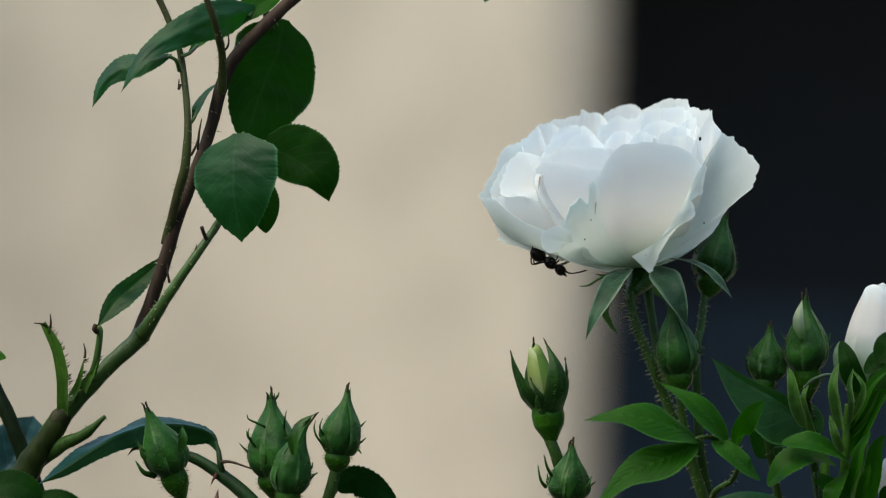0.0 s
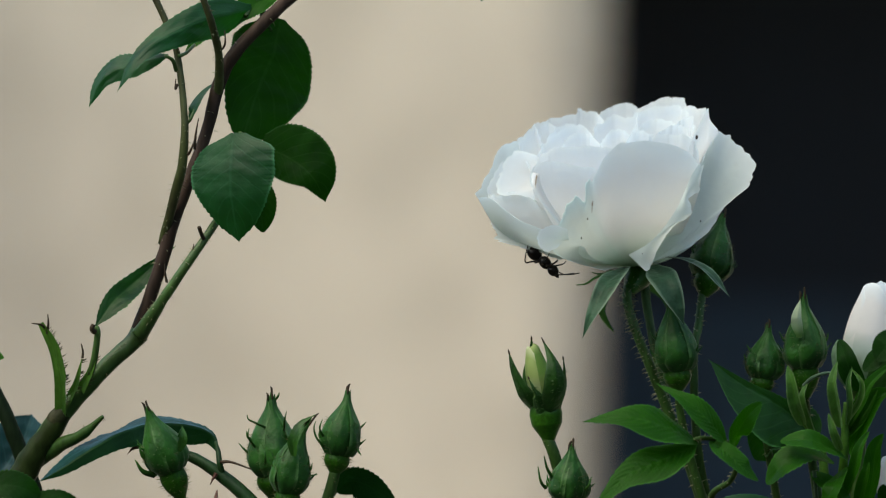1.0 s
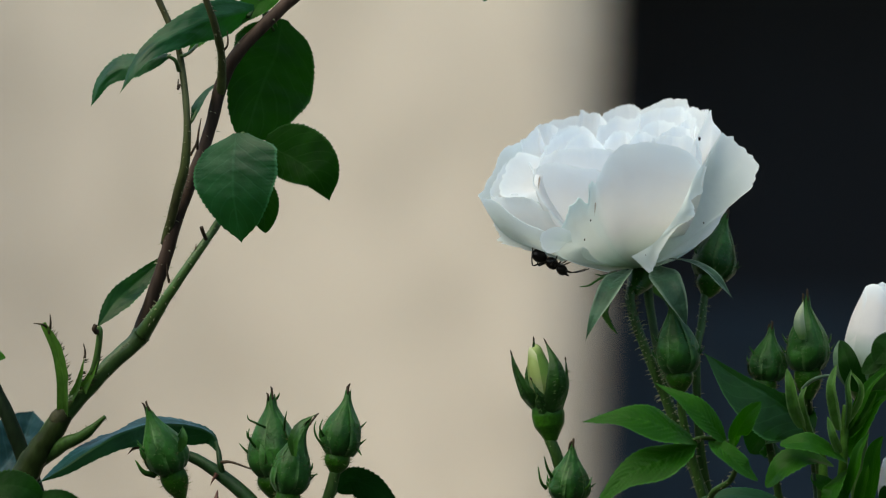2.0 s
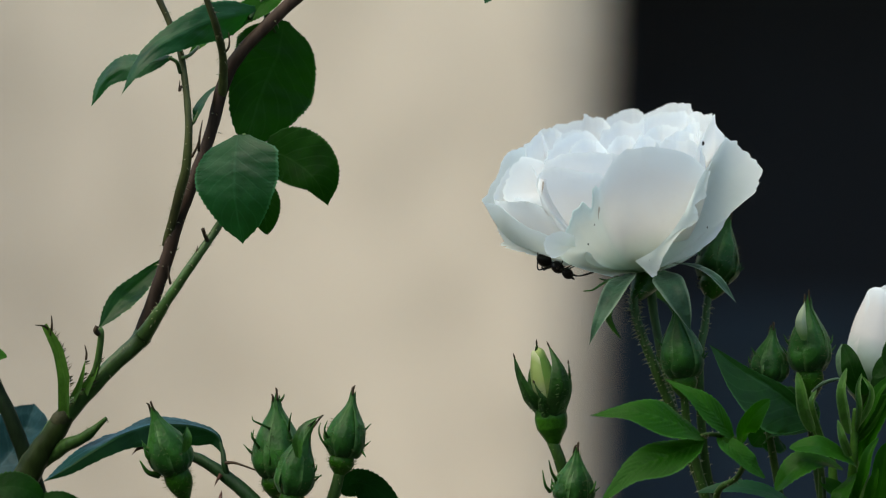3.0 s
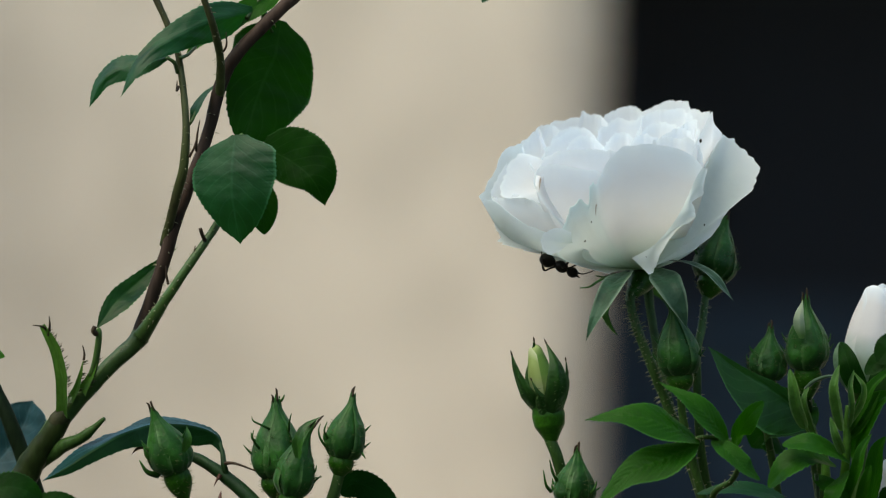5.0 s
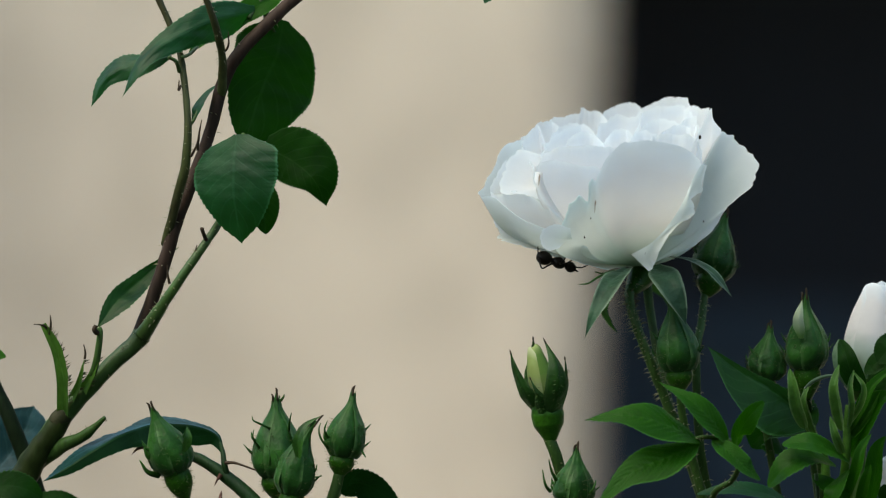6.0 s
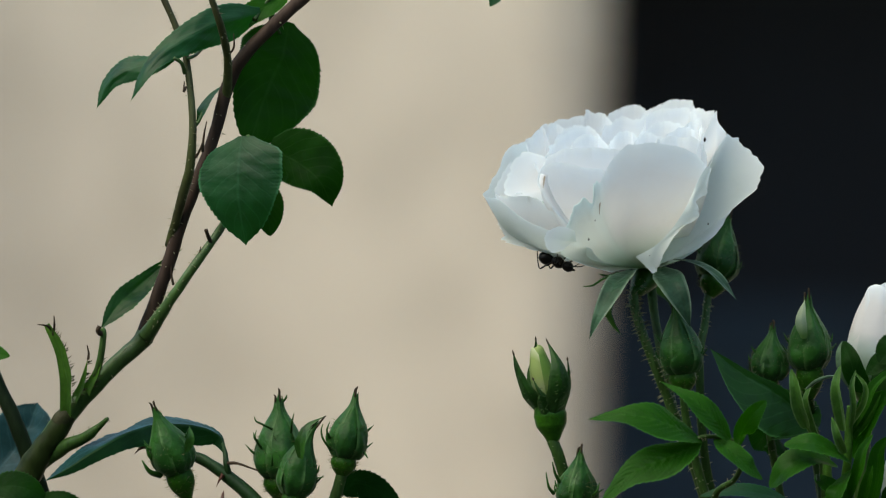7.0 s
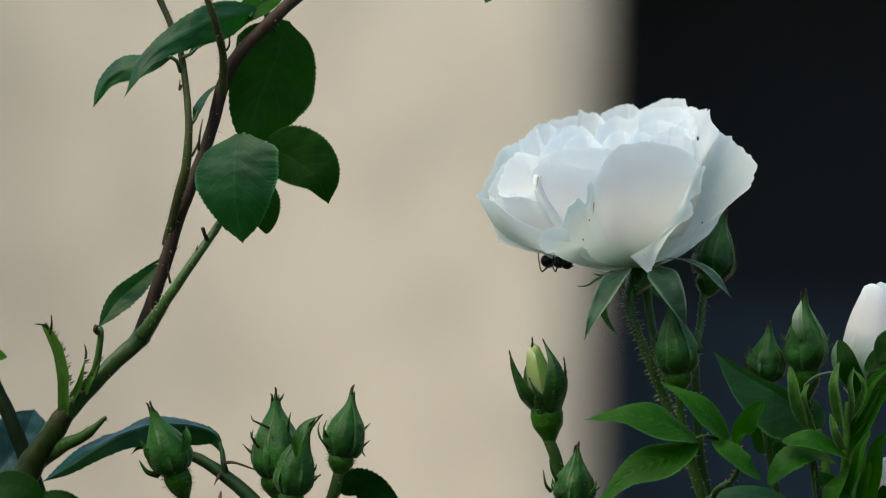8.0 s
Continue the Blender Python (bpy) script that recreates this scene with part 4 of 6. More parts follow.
    # fringed stipules: torn leaf bases along the cane
    for pts, half, hairs in (([(113, 728, 0), (110, 672, -5), (100, 620, -6), (76, 572, -6)], ((12, 11, 10, 9, 8, 5), (12, 13, 13, 12, 10, 6)), 46), ([(126, 704, 0), (140, 674, -3), (150, 630, -4)], ((6, 6, 5, 3, 0), (9, 9, 6, 3, 0)), 22),
                             ([(146, 688, -2), (166, 650, -4), (176, 600, -5)], ((8, 6, 5, 4, 3), (12, 9, 6, 5, 4)), 18)):
        line = [spot(*q) for q in pts]
        st = part("stipule", blade(line, 0.002, (-0.55, -0.83, 0.1), 0.35, -0.1, 0, 0, crumple=0.12, n=30, half=half), STIPULE, root, "fringed green stipule")
        bm, rnd, way = bmesh.new(), random.Random(hairs), glide(line, 40)
        for k in range(hairs):
            i = 3 + int(36 * rnd.random())
            t = (way[i + 1] - way[i - 1]).normalized()
            out = t.cross(FRONT)
            spine_cone(bm, way[i] + out * glide_number(half[1], i / 40) * 0.9 * U, out + t * rnd.uniform(0.2, 1.1), rnd.uniform(4, 12) * U, rnd.uniform(0.9, 1.6) * U)
        tagged(part("bristles", bm, SHOOT_BARK, st, "fringe of fine bristles"), kind="stuff")
    stub = [spot(60, 824, 6), spot(106, 790, 2), spot(152, 767, -3), spot(186, 737, -6)]
    part("side_shoot", tube(stub, [14 * U, 13 * U, 9.5 * U, 3 * U], 30, 12, uneven=0.2), STEM, root, "short green side shoot")
    tagged(part("bristles", bristles(stub, [13 * U, 11 * U, 7.5 * U, 2.5 * U], 30, 8 * U, 77, span=(0.4, 1.0)), SHOOT_BARK, root, "fine bristles"), kind="stuff")
    for pts in ([(88, 590, -6), (90, 572, -8), (89, 556, -9)], [(84, 580, -6), (76, 574, -8), (60, 572, -9)], [(350, 265, -9), (352, 238, -10), (357, 210, -10)], [(150, 634, -4), (151, 622, -4), (148, 608, -5)],
                [(338, 275, -9), (346, 260, -10), (352, 240, -10)], [(300, 500, -6), (297, 485, -7), (296, 468, -7)], [(340, 455, -8), (345, 448, -9), (348, 432, -9)], [(392, 95, -4), (404, 80, -6), (404, 55, -7)], [(320, 150, -9), (316, 158, -10), (317, 140, -10)]):
        part("tendril", tube([spot(*q) for q in pts], [2.6 * U, 2.0 * U, 0.8 * U], 10, 6), DRY, root)
    # leaf stalks and leaves
    for pts, r in (([(318, 126, -8), (312, 108, -10), (298, 99, -11)], 4), ([(164, 662, -3), (172, 630, -5), (177, 590, -6), (174, 578, -6)], 6.5), ([(172, 588, -7), (167, 582, -8), (170, 574, -8)], 5),
                   ([(478, 40, 8), (500, 90, 22), (492, 170, 24), (470, 262, 14)], 2.6), ([(420, 340, 2), (436, 300, 0), (440, 262, -4), (430, 236, -8)], 5), ([(440, 30, 6), (452, 12, 9), (470, -12, 10)], 4), ([(322, 100, -7), (336, 94, -4), (350, 80, 2)], 3.5), ([(335, 220, -8), (342, 212, -8), (350, 196, -7)], 3.5)):
        part("leaf_stalk", tube([spot(*q) for q in pts], [r * U, r * 0.9 * U, r * 0.8 * U], 14, 8), GREEN_BARK if pts[0] != (172, 588, -7) else DRY, root)
    leaves = {}
    leaves["A"] = leaf_on(root, [(452, 20, 8), (402, 27, 0), (352, 42, -5), (302, 66, -8), (264, 92, -10), (236, 126, -11), (213, 166, -10)], 30, (-0.18, -0.95, 0.20), LEAF, teeth=24, tooth=0.06, fold=-0.30, cup=0.05, twist=1.5, wave=0.06, crumple=0.12, half=((14, 34, 36, 31, 25, 18, 12, 7, 0), (12, 27, 32, 28, 22, 17, 13, 8, 0)), label="drooping dark green leaflet with a toothed edge")
    leaves["A2"] = leaf_on(root, [(303, 99, -9), (262, 108, -5), (222, 118, -3), (186, 144, -1), (163, 191, 0)], 24, (-0.25, -0.84, 0.48), LEAF, teeth=22, tooth=0.08, fold=-0.3, cup=0.1, wave=0.08, crumple=0.12, half=((3, 14, 20, 25, 23, 19, 14, 8, 0), (3, 10, 14, 17, 20, 20, 16, 10, 0)))
    leaves["A3"] = leaf_on(root, [(420, 20, 16), (376, 55, 14), (334, 92, 10)], 13, (0.2, -0.6, 0.7), LEAF_YOUNG, teeth=14)
    leaf_on(root, [(500, -14, 12), (462, 6, 9), (424, 26, 7), (386, 48, 6)], 22, (-0.1, -0.85, 0.25), LEAF_YOUNG, teeth=20, tooth=0.07, fold=0.15)
    part("leaf_stalk", tube([spot(520, -40, 8), spot(512, -28, 10), spot(500, -14, 12)], [4 * U, 4 * U, 3 * U], 10, 8), GREEN_BARK, root)
    leaves["S"] = leaf_on(root, [(341, 214, -7), (352, 186, -6), (372, 160, 6), (400, 140, 14)], 13, (-0.5, -0.6, 0.6), LEAF, teeth=12)
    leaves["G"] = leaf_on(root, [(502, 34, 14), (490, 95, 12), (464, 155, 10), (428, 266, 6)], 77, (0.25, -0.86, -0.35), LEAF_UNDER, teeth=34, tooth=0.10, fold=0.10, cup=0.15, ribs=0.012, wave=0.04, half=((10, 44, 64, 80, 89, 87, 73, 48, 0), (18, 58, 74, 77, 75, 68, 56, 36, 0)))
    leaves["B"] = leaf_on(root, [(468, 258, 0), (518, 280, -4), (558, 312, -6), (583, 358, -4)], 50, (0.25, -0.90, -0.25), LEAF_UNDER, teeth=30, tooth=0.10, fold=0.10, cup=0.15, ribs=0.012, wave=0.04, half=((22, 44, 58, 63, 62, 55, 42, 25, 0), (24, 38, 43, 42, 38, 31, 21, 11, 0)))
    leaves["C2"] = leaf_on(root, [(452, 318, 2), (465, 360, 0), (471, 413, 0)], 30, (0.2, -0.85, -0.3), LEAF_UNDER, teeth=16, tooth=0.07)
    leaves["C"] = leaf_on(root, [(419, 236, -13), (414, 295, -15), (415, 355, -15), (428, 430, -12)], 73, (-0.40, -0.90, 0.15), LEAF, teeth=24, tooth=0.10, fold=0.08, cup=0.22, wave=0.03, ribs=0.006, crumple=0.035, half=((22, 70, 76, 77, 74, 67, 55, 34, 0), (6, 50, 66, 71, 69, 61, 49, 30, 0)))
    leaves["E"] = leaf_on(root, [(174, 577, -6), (205, 535, -2), (250, 493, 4), (318, 434, 10)], 21, (-0.30, -0.92, 0.0), LEAF_MID, teeth=17, tooth=0.07, fold=0.5, crumple=0.1, half=((2, 10, 16, 19, 19, 16, 12, 6, 0), (2, 14, 22, 26, 25, 20, 12, 5, 0)))
    leaves["hang"] = leaf_on(root, [(905, -70, 24), (880, -35, 22), (857, 4, 20)], 18, (0.2, -0.9, 0.3), LEAF, teeth=14)
    part("twig", tube([spot(760, -190, 20), spot(850, -170, 24), (spot(905, -70, 24))], [8 * U, 6 * U, 3 * U], 16, 8), GREEN_BARK, root)
    return root, leaves


CANE, CANE_LEAVES = brown_cane()


def dark_cane():
    root = thing("rose_cane", spot(40, 900, 30), "dark green rose cane in the shade, with a leaf coloured blue for reflected sky", "rose cane")
    pts = [spot(75, 905, 16), spot(45, 815, 14), spot(18, 745, 14), spot(-12, 680, 16), spot(-60, 560, 20)]
    part("stem", tube(pts, [17 * U, 15 * U, 14 * U, 13 * U, 11 * U], 30, 12, uneven=0.1), SHADED_CANE, root)
    lower_stem(root, pts[0], ground_at(-0.14, 0.07), 17 * U, 36 * U, BARK)
    blue = leaf_on(root, [(-60, 900, 30), (-20, 866, 30), (18, 822, 30), (45, 778, 30), (60, 736, 30)], 56, (-0.45, -0.85, 0.05), LEAF_SKY_BLUE, teeth=24, tooth=0.05, fold=0.42, ribs=0.03, half=((8, 28, 42, 50, 55, 58, 60, 60, 60, 59, 56, 51, 42, 28, 0), (8, 28, 42, 50, 55, 58, 60, 59, 57, 55, 51, 46, 38, 25, 0)), label="broad leaflet coloured blue as if it mirrored the sky")
    for p, w, f, m in (([(60, 830, 36), (20, 850, 34), (-60, 880, 30)], 50, (-0.1, -0.93, 0.30), LEAF), ([(-70, 620, 16), (-35, 624, 14), (11, 634, 12)], 20, (0.1, -0.9, 0.3), LEAF_YOUNG)):
        leaf_on(root, p, w, f, m, teeth=22, tooth=0.08)
    part("leaf_stalk", tube([spot(-40, 610, 18), spot(-55, 618, 17), spot(-70, 620, 16)], [4 * U, 4 * U, 3 * U], 8, 8), STEM, root)
    part("leaf_stalk", tube([spot(76, 908, 16), spot(10, 925, 24), spot(-60, 900, 30)], [4 * U, 4 * U, 3 * U], 8, 8), STEM, root)
    part("leaf_stalk", tube([spot(58, 850, 15), spot(60, 842, 26), spot(60, 830, 36)], [4 * U, 4 * U, 3 * U], 8, 8), STEM, root)
    return root, blue


DARK_CANE, BLUE_LEAF = dark_cane()


# ---- the spray of closed buds below the cane ----
def bud_spray():
    root = thing("bud_spray", spot(440, 905, 0), "spray of closed green rosebuds with bristly sepals", "rosebud")
    s1 = [spot(300, 800, 8), spot(345, 812, 4), spot(398, 846, 2), spot(450, 892, 0), spot(490, 960, 0)]
    part("stem", tube(s1, [6 * U, 10 * U, 12 * U, 13 * U, 15 * U], 36, 12, uneven=0.1), DARK_STEM, root)
    for a, r in (([spot(326, 885, -2), spot(345, 930, 0), spot(430, 960, 2), spot(490, 985, 0)], 11), ([spot(487, 888, 4), spot(488, 920, 2), spot(492, 965, 0)], 12),
                 ([spot(507, 895, -10), spot(505, 930, -6), spot(496, 968, 0)], 11), ([spot(594, 832, 2), spot(584, 872, 2), spot(560, 930, 2), spot(498, 985, 0)], 11)):
        part("bud_stalk", tube(a, [r * 0.9 * U, r * U, r * U], 20, 12, uneven=0.08), STEM, root)
        tagged(part("bristles", bristles(a, [r * U] * 3, 26, 7 * U, int(a[0].x * 1e4)), HAIR, root, "fine glandular bristles"), kind="stuff")
    lower_stem(root, spot(492, 968, 0), ground_at(-0.06, 0.02), 15 * U, 34 * U)
    bud(root, spot(323, 884, -2), spot(257, 714, -6), 36 * U, 0.5, hip=0.28, seed=1, hairs=44)
    bud(root, spot(488, 882, 4), spot(478, 688, 2), 46 * U, 0.2, seed=2, hairs=50)
    bud(root, spot(506, 908, -10), spot(530, 738, -12), 33 * U, 0.9, seed=3, hairs=44, bend=(26 * U, 0, 4 * U))
    bud(root, spot(593, 838, 2), spot(617, 681, 2), 34 * U, 0.0, seed=4, hairs=46)
    leaf_on(root, [(520, 806, -15), (519, 776, -17), (530, 750, -17), (562, 730, -16)], 10, (-0.5, -0.8, 0.3), SEPAL, name="sepal_tip", teeth=8, tooth=0.1, fold=0.3, half=((5, 9, 8, 6, 3, 0), (5, 10, 9, 6, 3, 0)))
    for pts in ([(474, 758, 0), (450, 747, -4), (440, 742, -5), (437, 734, -5)], [(456, 796, 0), (440, 774, -4), (441, 758, -4)], [(503, 760, -3), (504, 742, -5), (507, 727, -5)], [(488, 706, -1), (492, 700, -2), (494, 694, -2)],
                [(470, 820, -8), (470, 808, -9), (468, 798, -9)], [(538, 846, -12), (545, 842, -13), (563, 838, -13)], [(538, 830, -12), (546, 820, -13), (548, 812, -13)],
                [(572, 788, 0), (560, 772, -2), (556, 756, -2), (559, 744, -2)], [(572, 770, 0), (566, 756, -2), (571, 740, -2)], [(632, 792, 0), (636, 798, -1), (640, 804, -1)]):
        part("sepal_slip", tube([spot(*q) for q in pts], [2.6 * U, 1.9 * U, 0.7 * U], 12, 6), SEPAL, root, "thin curled slip of a sepal")
    leaf_on(root, [(318, 800, -9), (326, 775, -10), (322, 752, -9)], 8, (0.3, -0.95, 0.1), SEPAL, name="sepal_lobe", teeth=0, fold=0.2, half=((3, 8, 8, 4, 0), (3, 7, 6, 3, 0)), label="leafy lobe of a sepal")
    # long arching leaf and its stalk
    leaf_on(root, [(386, 796, 2), (374, 768, 4), (330, 753, 4), (266, 752, 2), (216, 768, -4), (166, 796, -9), (113, 831, -12), (67, 858, -14)], 30, (-0.12, -0.75, 0.64), LEAF_GLOSSY, teeth=28, tooth=0.06, fold=-0.75, cup=0.0, crumple=0.06, ribs=0.05, half=((5, 20, 34, 34, 30, 23, 18, 11, 0), (3, 4, 7, 16, 25, 29, 23, 12, 0)), label="long arching leaflet with a blue-tinted sheen for reflected sky")
    part("leaf_stalk", tube([spot(397, 846, 2), spot(390, 822, 1), spot(387, 800, 2), spot(382, 782, 3)], [6 * U, 5.5 * U, 4.5 * U, 2.5 * U], 16, 8), DARK_STEM, root)
    part("leaf_stalk", tube([spot(392, 818, 0), spot(410, 818, -2), spot(446, 830, -4)], [3.5 * U, 2.5 * U, 1.5 * U], 10, 6), DRY, root)
    leaf_on(root, [(596, 868, 14), (620, 850, 14), (655, 858, 13), (705, 892, 12)], 32, (0.2, -0.8, -0.4), LEAF_GLOSSY, teeth=18)
    part("leaf_stalk", tube([spot(560, 930, 3), spot(580, 890, 10), spot(596, 868, 14)], [5 * U, 4 * U, 3 * U], 10, 8), STEM, root)
    for pts in ([(274, 842, -4), (254, 836, -6), (240, 816, -7)], [(268, 818, -4), (254, 808, -6), (247, 794, -7)]):
        part("sepal_lobe", tube([spot(*q) for q in pts], [6 * U, 4.5 * U, 1 * U], 10, 8), SEPAL, root, "curved green slip beside the bud")
    for u, v, w in ((236, 791, (-0.8, 0, -0.5)), (376, 838, (-0.5, -0.1, -0.8)), (376, 884, (0.1, 0, 1))):
        bm = bmesh.new()
        spine_cone(bm, spot(u + 8, v, 0), Vector(w), 22 * U, 5 * U, Vector((0, 0, -4 * U)))
        part("thorn", bm, THORN, root, "small reddish thorn")
    part("leaf_stalk", tube([spot(345, 812, 4), spot(290, 790, 6), spot(235, 791, 4)], [7 * U, 6 * U, 6 * U], 14, 8), STEM, root)
    return root


SPRAY = bud_spray()


def low_leaves():
    root = thing("rose_leaf", spot(40, 930, -20), "dark toothed rose leaf low in the bush", "leaf")
    st = [spot(40, 960, -16), spot(30, 905, -20), spot(10, 880, -22)]
    part("leaf_stalk", tube(st, [7 * U, 6 * U, 5 * U], 12, 8), STEM, root)
    lower_stem(root, st[0], ground_at(-0.13, -0.01), 8 * U, 16 * U)
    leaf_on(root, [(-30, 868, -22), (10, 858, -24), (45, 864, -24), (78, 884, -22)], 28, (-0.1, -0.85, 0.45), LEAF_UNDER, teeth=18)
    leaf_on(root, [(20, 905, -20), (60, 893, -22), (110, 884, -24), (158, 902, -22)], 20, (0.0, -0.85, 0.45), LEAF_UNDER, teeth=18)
    part("leaf_stalk", tube([spot(10, 880, -22), spot(-10, 872, -22), spot(-30, 860, -22)], [5 * U, 4 * U, 3 * U], 8, 8), STEM, root)
    return root


LOW_LEAVES = low_leaves()


# ---- single buds round the flower ----
def half_open_bud():
    root = thing("rosebud", spot(1000, 905, 0), "half-open green rosebud showing pale yellow-green petals", "rosebud")
    st = [spot(971, 772, 0), spot(984, 806, 0), spot(1000, 860, 2), spot(1030, 950, 6)]
    stem_of(root, st, [10 * U, 11 * U, 11 * U, 12 * U], STEM, 26, 7 * U, 31)
    lower_stem(root, st[-1], ground_at(0.03, 0.03), 12 * U, 26 * U)
    foot = part("hip", tube([spot(976, 782, 0), spot(974, 768, 0), spot(972, 753, 0), spot(970, 735, 0), spot(968, 714, 0)], [10 * U, 18 * U, 27 * U, 29.5 * U, 26 * U], 30, 24), HIP, root, "round green hip of the bud")
    wrapped_petals(foot, spot(967, 716, 0), spot(945, 611, 0), 32 * U, BUD_PETAL, -0.45, True, BUD_PETAL_PALE)
    bm = bmesh.new()
    rnd = random.Random(6)
    for pts, half, face in (
            ([(952, 730, -1), (932, 700, -4), (914, 660, -4), (903, 620, -3)], ((8, 12, 10, 7, 4, 0), (14, 18, 13, 8, 4, 0)), (-0.45, -0.88, 0.0)),
            ([(978, 732, -4), (988, 690, -8), (984, 645, -8), (962, 599, -4)], ((17, 22, 22, 17, 7, 0), (18, 19, 17, 12, 5, 0)), (0.3, -0.95, 0.0)),
            ([(962, 734, -4), (955, 706, -6), (948, 690, -6), (938, 668, -5)], ((8, 10, 6, 3, 2, 0), (16, 14, 9, 5, 2, 0)), (-0.1, -1.0, 0.0)),
            ([(960, 720, 5), (950, 670, 7), (946, 630, 6), (944, 596, 4)], ((20, 24, 20, 10, 4, 0), (20, 24, 20, 10, 4, 0)), (0.0, -1.0, 0.0)),
            ([(986, 726, 4), (1001, 690, 6), (1003, 660, 5), (1000, 632, 4)], ((12, 12, 8, 4, 2, 0), (6, 6, 5, 3, 2, 0)), (0.6, -0.8, 0.0))):
        line = [spot(*q) for q in pts]
        sep = part("sepal", blade(line, 0.004, face, -0.30, 0.25, 0, 0, crumple=0.10, n=30, half=half), SEPAL_SHADED, foot)
        part("dry_tip", tube([line[-1].lerp(line[-2], 0.22), line[-1].lerp(line[-2], 0.1), line[-1]], [1.8 * U, 1.5 * U, 0.6 * U], 8, 6), DRY, sep, "dry brown tip")
        bristles([p + Vector((0, -0.0005, 0)) for p in line], [0.3 * half[1][k] * U for k in (0, 1, 2, 4)], 34, 8 * U, rnd.randint(0, 99), bm, (0.05, 0.75), 0.7 * U)
    tagged(part("bristles", bm, STEM, foot, "fine glandular bristles"), kind="stuff")
    return root


HALF_OPEN = half_open_bud()


def closed_bud(base, tip, size, stem, foot, az, seed, label, hairs=46, stem_hairs=40, hip=0.21):
    root = thing("rosebud", stem[-1], label, "rosebud", "closed buds beside the white rose")
    stem_of(root, stem, [0.2 * size * U, 0.21 * size * U, 0.25 * size * U], STEM, stem_hairs, 9 * U, seed + 50)
    lower_stem(root, stem[-1], foot, 0.25 * size * U, 22 * U)
    bud(root, base, tip, size * U, az, hip, seed=seed, hairs=hairs)
    return root


LOW_BUD = closed_bud(spot(1001, 915, -8), spot(1014, 776, -10), 34, [spot(1001, 910, -8), spot(1008, 945, -6), spot(1030, 1000, -4)], ground_at(0.04, 0.0), 0.3, 7, "plump closed green rosebud with a twisted tip")
for slip in ([(976, 842, -11), (968, 826, -13), (963, 806, -14)], [(966, 862, -11), (957, 850, -13), (952, 824, -14)], [(1034, 866, -11), (1042, 858, -13), (1047, 842, -13)]):
    part("sepal_slip", tube([spot(*q) for q in slip], [3.6 * U, 2.6 * U, 0.9 * U], 12, 6), SEPAL, LOW_BUD, "thin curled slip of a sepal")
BUD_FRONT = closed_bud(spot(1204, 696, 4), spot(1188, 524, 2), 37, [spot(1203, 688, 4), spot(1208, 740, 6), spot(1226, 820, 10), spot(1262, 940, 14)], ground_at(0.11, 0.05), 0.1, 8, "closed green rosebud close under the white rose", stem_hairs=60)
BUD_BEHIND = closed_bud(spot(1250, 526, 24), spot(1286, 374, 30), 36, [spot(1247, 522, 24), spot(1241, 575, 20), spot(1232, 640, 16), spot(1240, 800, 16), spot(1270, 950, 20)], ground_at(0.12, 0.09), 0.6, 9, "closed green rosebud behind the petals of the white rose", stem_hairs=70)
BUD_PAIR_A = closed_bud(spot(1350, 700, 12), spot(1364, 570, 12), 32, [spot(1350, 696, 12), spot(1356, 760, 18), spot(1390, 950, 26)], ground_at(0.14, 0.08), 0.2, 10, "small closed green rosebud in the shade")
BUD_PAIR_B = closed_bud(spot(1429, 706, 10), spot(1425, 514, 8), 37, [spot(1428, 700, 10), spot(1434, 770, 18), spot(1460, 950, 20)], ground_at(0.16, 0.05), 0.4, 11, "closed green rosebud with a pale streak of petal", hip=0.27)


part("petal", blade([spot(1418, 600, 3), spot(1414, 565, 1), spot(1420, 530, 1)], 0.002, (-0.3, -0.95, 0.1), -0.3, 0.2, 0, 0, crumple=0.06, n=24, half=((5, 11, 10, 6, 0), (5, 9, 8, 5, 0))), petal_material("petal_greenish", (0.42, 0.52, 0.36), (0.10, 0.22, 0.06), 0.3), BUD_PAIR_B, "pale greenish petal between the sepals")


def white_bud(u0, v0, u1, v1, size, d, sepals):
    base, tip = spot(u0, v0, d), spot(u1, v1, d)
    root = thing("white_rosebud", base, "opening white rosebud with green sepals below", "rosebud", "opening white buds")
    axis = tip - base
    zz = axis.normalized()
    wrapped_petals(root, base, tip, size * U, PETAL, 0.0, True)
    part("hip", tube([base + zz * 8 * U, base - zz * 12 * U, base - zz * 34 * U], [size * 0.62 * U, size * 0.55 * U, size * 0.24 * U], 12, 14), HIP, root)
    for pts, w in sepals:
        part("sepal", blade([spot(*q) for q in pts], w * U, (-0.4, -0.9, 0.1), 0.3, 0.3, 0, 0, (0.3, 0.6), 0.0, n=20, m=4), SEPAL_PALE if w < 10 else LEAF_UNDER, root)
    st = [base - zz * 30 * U, base - zz * 120 * U + Vector((0, 0, -20 * U)), Vector((base.x - 0.002, base.y, base.z - 0.05))]
    part("stem", tube(st, [size * 0.2 * U, size * 0.2 * U, size * 0.2 * U], 16, 10), STEM, root)
    lower_stem(root, st[-1], ground_at(0.14, 0.07), size * 0.2 * U, 20 * U)
    return root


WHITE_BUD = white_bud(1536, 682, 1560, 502, 71, 12, [([(1506, 692, 4), (1485, 660, 2), (1479, 628, 2), (1486, 603, 4)], 6), ([(1524, 694, 0), (1508, 662, -2), (1498, 632, -2), (1487, 604, 3)], 21), ([(1545, 690, 2), (1572, 650, 2), (1590, 620, 2)], 22)])
LOW_WHITE_BUD = white_bud(1580, 905, 1576, 808, 34, 20, [([(1585, 910, 18), (1568, 880, 16), (1566, 860, 16)], 14)])


